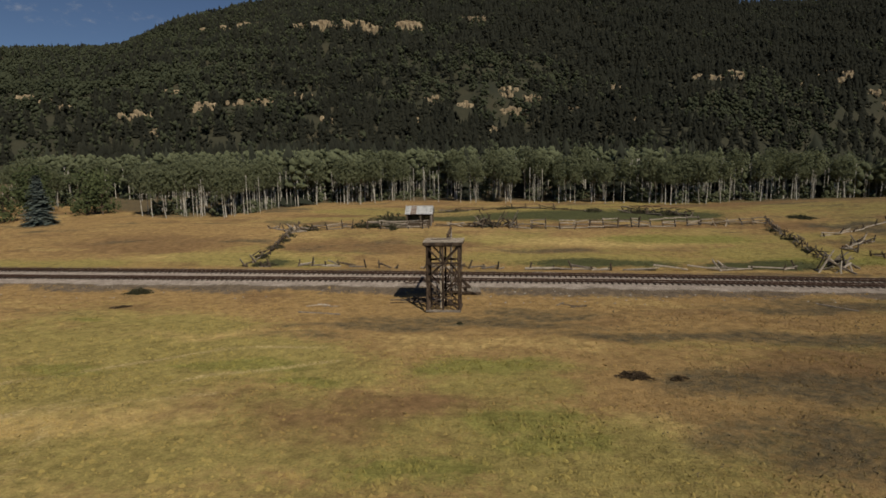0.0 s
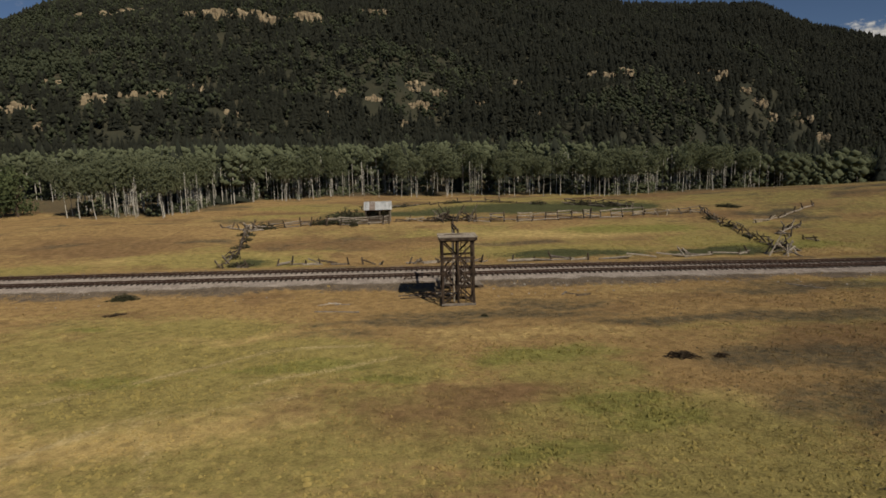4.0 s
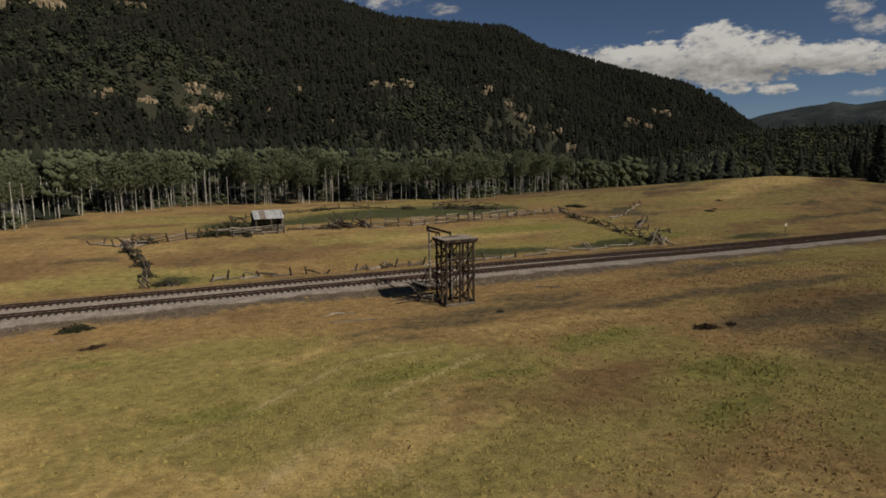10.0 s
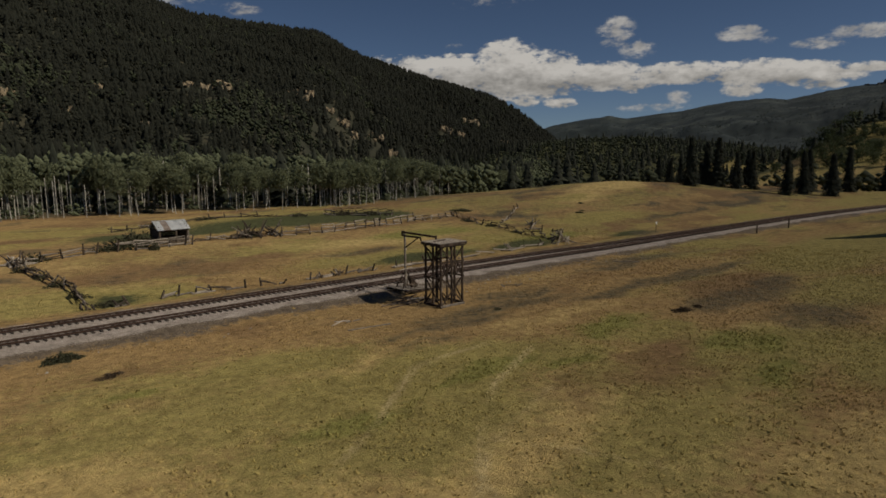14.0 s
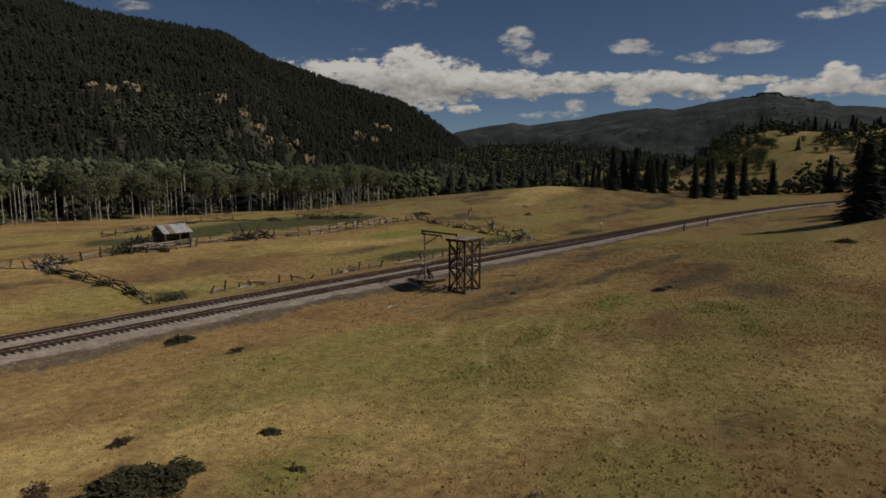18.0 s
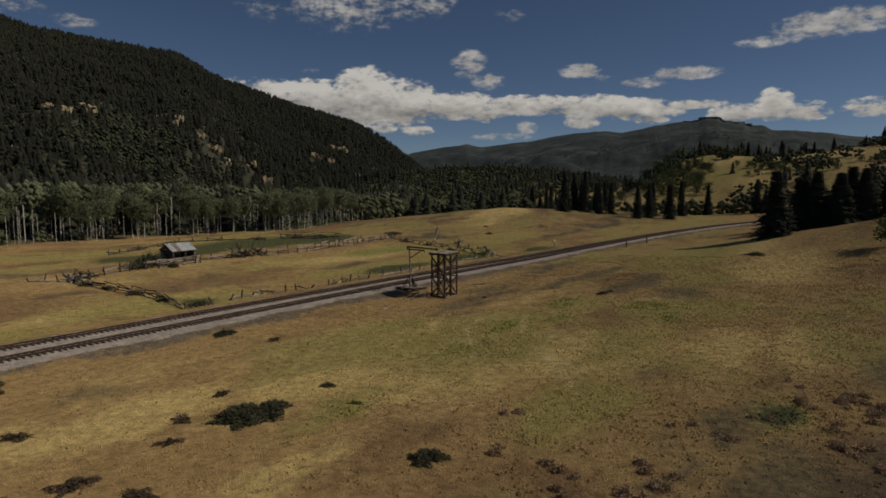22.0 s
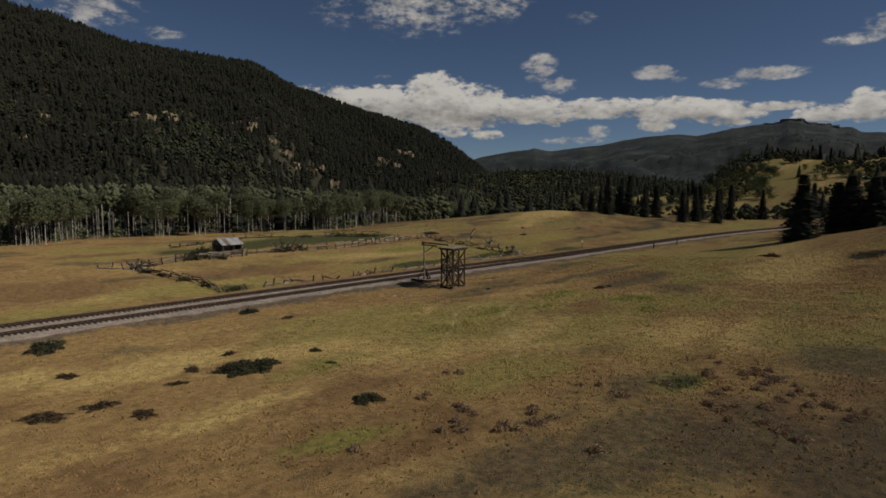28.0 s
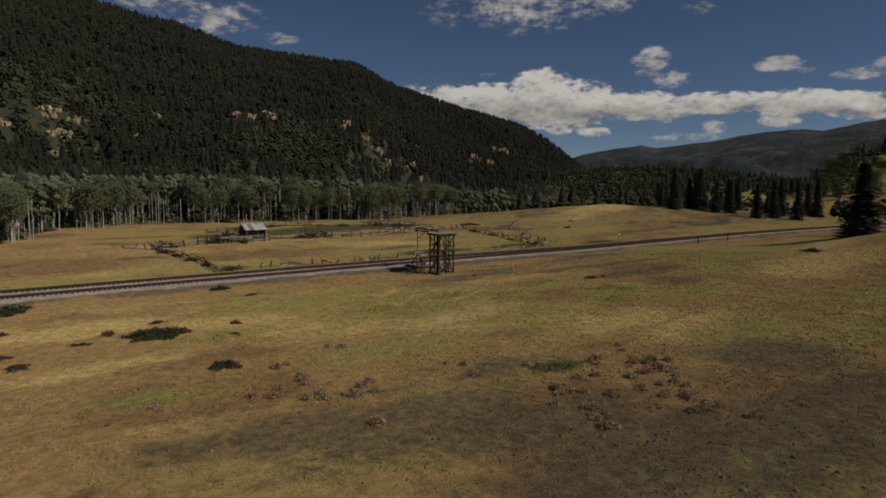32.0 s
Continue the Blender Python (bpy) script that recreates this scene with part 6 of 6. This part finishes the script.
def shrub(seed, mat, name, label, category="shrub", group="dark low shrubs in the meadow", spiky=False):
    ob = thing(name, label, category, group)
    r = np.random.default_rng(seed)
    bm = B()
    for k in range(14 if spiky else 9):
        a, q = r.uniform(0, 6.28), r.uniform(0.2, 0.8)
        stick(bm, (0.1 * math.cos(a), 0.1 * math.sin(a), 0), (q * math.cos(a), q * math.sin(a), r.uniform(0.4, 0.9)), 0.02, 0.008, 4)
    child("stem_tuft", mesh_bm("stem_tuft", bm, BROWNWOOD), ob)
    vs, fs = [], []
    for k in range(1500 if not spiky else 420):
        a = r.uniform(0, 6.28)
        edge = 0.78 + 0.2 * math.sin(2 * a + seed) + 0.16 * math.sin(5 * a + 2 * seed) + 0.1 * math.sin(9 * a)
        q = r.uniform(0, 1) ** 0.6 * edge * (1.25 if r.uniform(0, 1) < 0.12 else 1.0)
        h = max(0.03, (1 - (q / edge) ** 2 * 0.75) * r.uniform(0.15, 1.0) * (0.7 + 0.3 * math.sin(4 * a + seed + 3 * q)))
        c = np.array((q * math.cos(a), q * math.sin(a), h))
        u = r.normal(0, 1, 3) + np.array((0, 0, 0.8))
        u /= np.linalg.norm(u)
        w = np.cross(u, r.normal(0, 1, 3))
        w /= np.linalg.norm(w)
        s = r.uniform(0.05, 0.11) if not spiky else r.uniform(0.06, 0.13)
        b = len(vs)
        vs += [tuple(c - u * s), tuple(c + w * s * 0.6), tuple(c + u * s), tuple(c - w * s * 0.6)]
        fs.append((b, b + 1, b + 2, b + 3))
    child("foliage", mesh_of("foliage", vs, fs, mat), ob)
    return ob


def scatter(kinds, plan):
    spread(kinds, [pose(x, y, float(turf(np.array([x]), np.array([y]))[0]) - 0.06, 0, 0, 67 * k) @ Matrix.Diagonal((r * 1.4, r * 1.15, h, 1)) for k, (x, y, r, h) in enumerate(plan)])


SHRUBS = [shrub(s, BRUSH, "sage_shrub", "low dark green-brown shrub spreading flat in the dry meadow") for s in (1, 2, 3)]
scatter(SHRUBS, [(-29.6, 5.2, 1.0, 0.7), (-51.1, 3.4, 1.8, 0.9), (-43.0, -16.2, 1.5, 0.75), (-41.0, -16.6, 1.5, 0.8), (-42.0, -15.6, 1.3, 0.7), (-35.2, -15.9, 0.55, 0.45), (-41.2, -29.6, 0.75, 0.55), (-40.5, -29.9, 0.7, 0.5),
    (3.1, -4.7, 0.3, 0.3), (58, -27, 1.4, 0.8), (73, 40, 0.8, 0.45), (76, 41.5, 0.5, 0.3), (84, 48, 0.6, 0.4), (53.5, 56, 1.8, 0.7), (-22.8, 20.6, 1.3, 0.6), (-66, -7, 1.5, 0.6)])
scatter([shrub(s, BRUSH, "fence_brush", "dark leafless brush grown into the old fence", "brush", "brush along the old fences", True) for s in (31, 32)], [
    (-11.6, 49.4, 1.3, 2.3), (-13.2, 50.0, 1.4, 2.6), (-17, 47.5, 1.8, 1.3), (-14.8, 48.8, 1.9, 2.0), (-12.3, 47.8, 1.2, 1.2), (-25.5, 45.5, 1.6, 1.2), (-11.6, 45.2, 0.7, 1.4), (-24.8, 25, 1.0, 0.7), (-25.4, 31, 1.1, 0.8), (-26.2, 36.5, 1.0, 0.7), (-27, 40.5, 1.2, 0.8),
    (3.4, 48.6, 1.8, 0.9), (44.6, 38, 1.0, 0.7), (45.2, 45, 1.2, 0.8), (44, 31, 1.0, 0.7), (30, 64.5, 1.8, 1.0), (34, 61.5, 1.8, 1.1), (22, 68.5, 2.0, 0.8), (6, 74.5, 2.2, 0.7), (-4, 71.5, 2.0, 0.7)])
scatter([shrub(s, BROWNBRUSH, "withered_shrub", "flat withered brown shrub in the dry meadow", "shrub", "withered brown shrubs in the meadow") for s in (21, 22)], [
    (14.2, -16.4, 0.8, 0.5), (16.6, -16.6, 0.5, 0.3), (-52.6, -7.6, 0.8, 0.4), (-53.4, -17.2, 1.1, 0.45), (-52.2, -21.3, 0.9, 0.35), (-56.6, -17.0, 1.3, 0.45), (-40.8, -10.9, 0.6, 0.4), (-45.2, -13.1, 0.6, 0.4), (-47.6, -15.9, 0.8, 0.3), (-27.8, -0.4, 0.9, 0.25), (-36.9, -20.5, 0.4, 0.3)])
WEEDS = [shrub(s, WEED, "dry_weed_clump", "clump of dry reddish-brown weeds with pale seed heads", "weeds", "dry weed clumps in the meadow", True) for s in (5, 6)]
# places where the weeds stand together, and how many
WEED_WEST = [(-38.0, -32.3, 2), (-33.2, -29.7, 2), (-38.7, -35.9, 5), (-40.1, -38.0, 4), (-37.8, -41.0, 4), (-34.5, -39.5, 2), (-39.9, -40.3, 2), (-36.6, -41.5, 3), (-46.8, -35.9, 1), (-41.8, -37.5, 1), (-38.6, -45.8, 1), (-45.2, -13.0, 1)]
WEED_EAST = [(-29.1, -42.2, 3), (-28.2, -39.6, 2), (-24.5, -43.0, 2), (-20.3, -45.0, 4), (-18.4, -47.2, 6), (-19.2, -49.2, 6), (-20.8, -50.6, 5), (-22.7, -53.0, 3), (-23.0, -55.0, 5), (-28.9, -51.8, 3), (-29.0, -50.0, 3), (-27.3, -47.4, 4), (-26.2, -48.8, 2), (-15.8, -44.2, 2), (-16.0, -47.4, 4),
             (-17.8, -48.4, 4), (-23.6, -47.1, 2), (-25.4, -50.3, 1), (-30.1, -53.0, 2), (-22.5, -57.4, 2)]
random.seed(58)
scatter(WEEDS, [(x + random.gauss(0, 0.5 if n > 1 else 0.05) * math.sqrt(n / 2), y + random.gauss(0, 0.4 if n > 1 else 0.05) * math.sqrt(n / 2), random.uniform(0.28, 0.55), random.uniform(0.35, 0.6)) for x, y, n in WEED_WEST + WEED_EAST for _ in range(n)])


# ---------------------------------------------------------------- grass
def grass_material():
    m = leafy("dry_grass_blades", [(0.8, 0.785, 0.73), (0.94, 0.92, 0.86), (1.14, 1.11, 1.03)], 1.0, 0.0)
    nt = m.node_tree
    N, L = nt.nodes.new, nt.links.new
    b, out = nt.nodes["Principled BSDF"], nt.nodes["Material Output"]
    ramp = next(n for n in nt.nodes if n.type == "VALTORGB")

    def mixc(f, a, c):
        n = N("ShaderNodeMix")
        n.data_type = "RGBA"
        at = N("ShaderNodeAttribute")
        at.attribute_name = f
        L(at.outputs["Fac"], n.inputs["Factor"])
        n.inputs["B"].default_value = (*c, 1)
        if isinstance(a, tuple):
            n.inputs["A"].default_value = (*a, 1)
        else:
            L(a, n.inputs["A"])
        return n.outputs["Result"]

    col = mixc("dark", mixc("brown", mixc("lush", mixc("vivid", mixc("green", mixc("pale", STRAW_B, PALE_B), GREEN_B), VIVID_B), LUSH_B), BROWN_B), DARK_B)
    mul = N("ShaderNodeMix")
    mul.data_type, mul.blend_type = "RGBA", "MULTIPLY"
    mul.inputs["Factor"].default_value = 1.0
    L(col, mul.inputs["A"]), L(ramp.outputs[0], mul.inputs["B"]), L(mul.outputs["Result"], b.inputs["Base Color"])
    tr, mix = N("ShaderNodeBsdfTranslucent"), N("ShaderNodeMixShader")
    mix.inputs[0].default_value = 0.15
    L(mul.outputs["Result"], tr.inputs[0])
    L(b.outputs[0], mix.inputs[1]), L(tr.outputs[0], mix.inputs[2]), L(mix.outputs[0], out.inputs[0])
    return m


def meadow_points(n):
    """Places in the near meadow, off the railway, with the ground's maps there."""
    x, y = rng.uniform(-88, 60, n), -68 + 100 * rng.uniform(0, 1, n) ** 1.25
    clump = fbm(x / 1.6, y / 1.6, 2)
    off = np.abs(y - track_y(x) - siding_gap(x) / 2) - siding_gap(x) / 2
    keep = (rng.uniform(0, 1, n) < np.clip((clump - 0.25) * 2.2, 0.2, 1) * np.interp(y, (-60, -5, 34), (1, 0.8, 0.35))) & (off > 3.2)
    x, y = x[keep], y[keep]
    maps = ground_maps(x, y)
    thin = rng.uniform(0, 1, len(x)) > 0.7 * np.clip(maps["dark"] + maps["cinder"], 0, 1)
    soft = {"dark": 0.7, "brown": 0.8}
    return x[thin], y[thin], {k: v[thin] * soft.get(k, 1.0) for k, v in maps.items() if k in ("pale", "green", "vivid", "lush", "brown", "dark")}


def grass():
    x, y, maps = meadow_points(130000)
    n = len(x)
    z = turf(x, y) - 0.03
    h = rng.uniform(0.04, 0.14, n) * (1 + 0.8 * maps["vivid"])
    vs = np.zeros((n, 3, 3, 3))
    for k in range(3):
        a = rng.uniform(0, 6.28, n)
        w = rng.uniform(0.04, 0.09, n)
        ox, oy = rng.normal(0, 0.05, n), rng.normal(0, 0.05, n)
        lx, ly = rng.normal(0, 0.07, n), rng.normal(0, 0.07, n)
        vs[:, k, 0] = np.column_stack([x + ox - w * np.cos(a), y + oy - w * np.sin(a), z])
        vs[:, k, 1] = np.column_stack([x + ox + w * np.cos(a), y + oy + w * np.sin(a), z])
        vs[:, k, 2] = np.column_stack([x + ox + lx, y + oy + ly, z + h * rng.uniform(0.6, 1.1, n)])
    material = grass_material()
    ob = lattice("dry_grass", vs.reshape(-1, 3), np.arange(n * 9).reshape(-1, 3), material, smooth=False)
    tagged(ob, "short dry meadow grass in straw and olive tufts", "grass", kind="stuff")
    give_maps(ob, {k: np.repeat(v, 9) for k, v in maps.items()})
    # rough tussocks that give the meadow its grain
    x, y, maps = meadow_points(150000)
    rough = fbm(x / 14.0 + 31, y / 9.0, 3) + 0.12 * np.clip((x + 30) / 40, -1, 1) + 0.1 * np.clip((-y - 15) / 15, -1, 1)
    keep = rng.uniform(0, 1, len(x)) < np.clip((rough - 0.36) * 3.4, 0.08, 1) * (1 - 0.6 * maps["pale"]) * (1 - 0.8 * np.clip(maps["dark"] * 1.4, 0, 1)) * (1 - np.clip(1.6 * trail_map(x, y), 0, 1))
    x, y, maps = x[keep], y[keep], {k: v[keep] for k, v in maps.items()}
    n = len(x)
    z = turf(x, y)
    reach, high = 0.07 + 0.17 * rng.uniform(0, 1, n) ** 1.6, rng.uniform(0.05, 0.14, n) * (1 + 0.5 * maps["vivid"])
    a0 = rng.uniform(0, 6.28, n)
    vs = np.zeros((n, 7, 3))
    for k in range(6):
        q = reach * rng.uniform(0.55, 1.35, n)
        vs[:, k] = np.column_stack([x + q * np.cos(a0 + k * 1.047), y + q * np.sin(a0 + k * 1.047), z - 0.05])
    vs[:, 6] = np.column_stack([x + reach * rng.normal(0, 0.3, n), y + reach * rng.normal(0, 0.3, n), z + high])
    fan = np.array([(k, (k + 1) % 6, 6) for k in range(6)])
    ob = lattice("meadow_tussocks", vs.reshape(-1, 3), (fan[None] + (np.arange(n) * 7)[:, None, None]).reshape(-1, 3), material, smooth=False)
    tagged(ob, "rough low tussocks of straw and olive meadow grass", "grass", kind="stuff")
    give_maps(ob, {k: np.repeat(v, 7) for k, v in maps.items()})


def tufts(name, label, material, n, x0, x1, y0, y1, low, high, level):
    x, y = rng.uniform(x0, x1, n), rng.uniform(y0, y1, n)
    keep = fbm(x / 3.5 + 7, y / 2.5, 4) + rng.uniform(-0.12, 0.12, n) > level
    x, y = x[keep], y[keep]
    shapes = [clump_shape(5, q, wide=1.7) for q in (81, 82, 83)]
    plant(name, shapes, np.column_stack([x, y, turf(x, y) - 0.05]), rng.uniform(low, high, len(x)), material, label, "grass", 1.7)


TUFT = leafy("coarse_grass", [(0.2, 0.15, 0.068), (0.28, 0.22, 0.095), (0.38, 0.31, 0.14)], 1.0, 0.2)
SCRUB = leafy("grey_scrub", [(0.13, 0.108, 0.07), (0.19, 0.157, 0.1), (0.26, 0.215, 0.135)], 1.0, 0.1)
grass()
tufts("scrub_tufts", "dark grey-brown scrub tufts dotted over the bank", SCRUB, 1800, 14, 50, -34, 0, 0.07, 0.2, 0.5)
tufts("coarse_grass_tufts", "coarse straw-coloured grass tufts in the meadow", TUFT, 5600, -40, 34, -50, -8, 0.07, 0.17, 0.52)
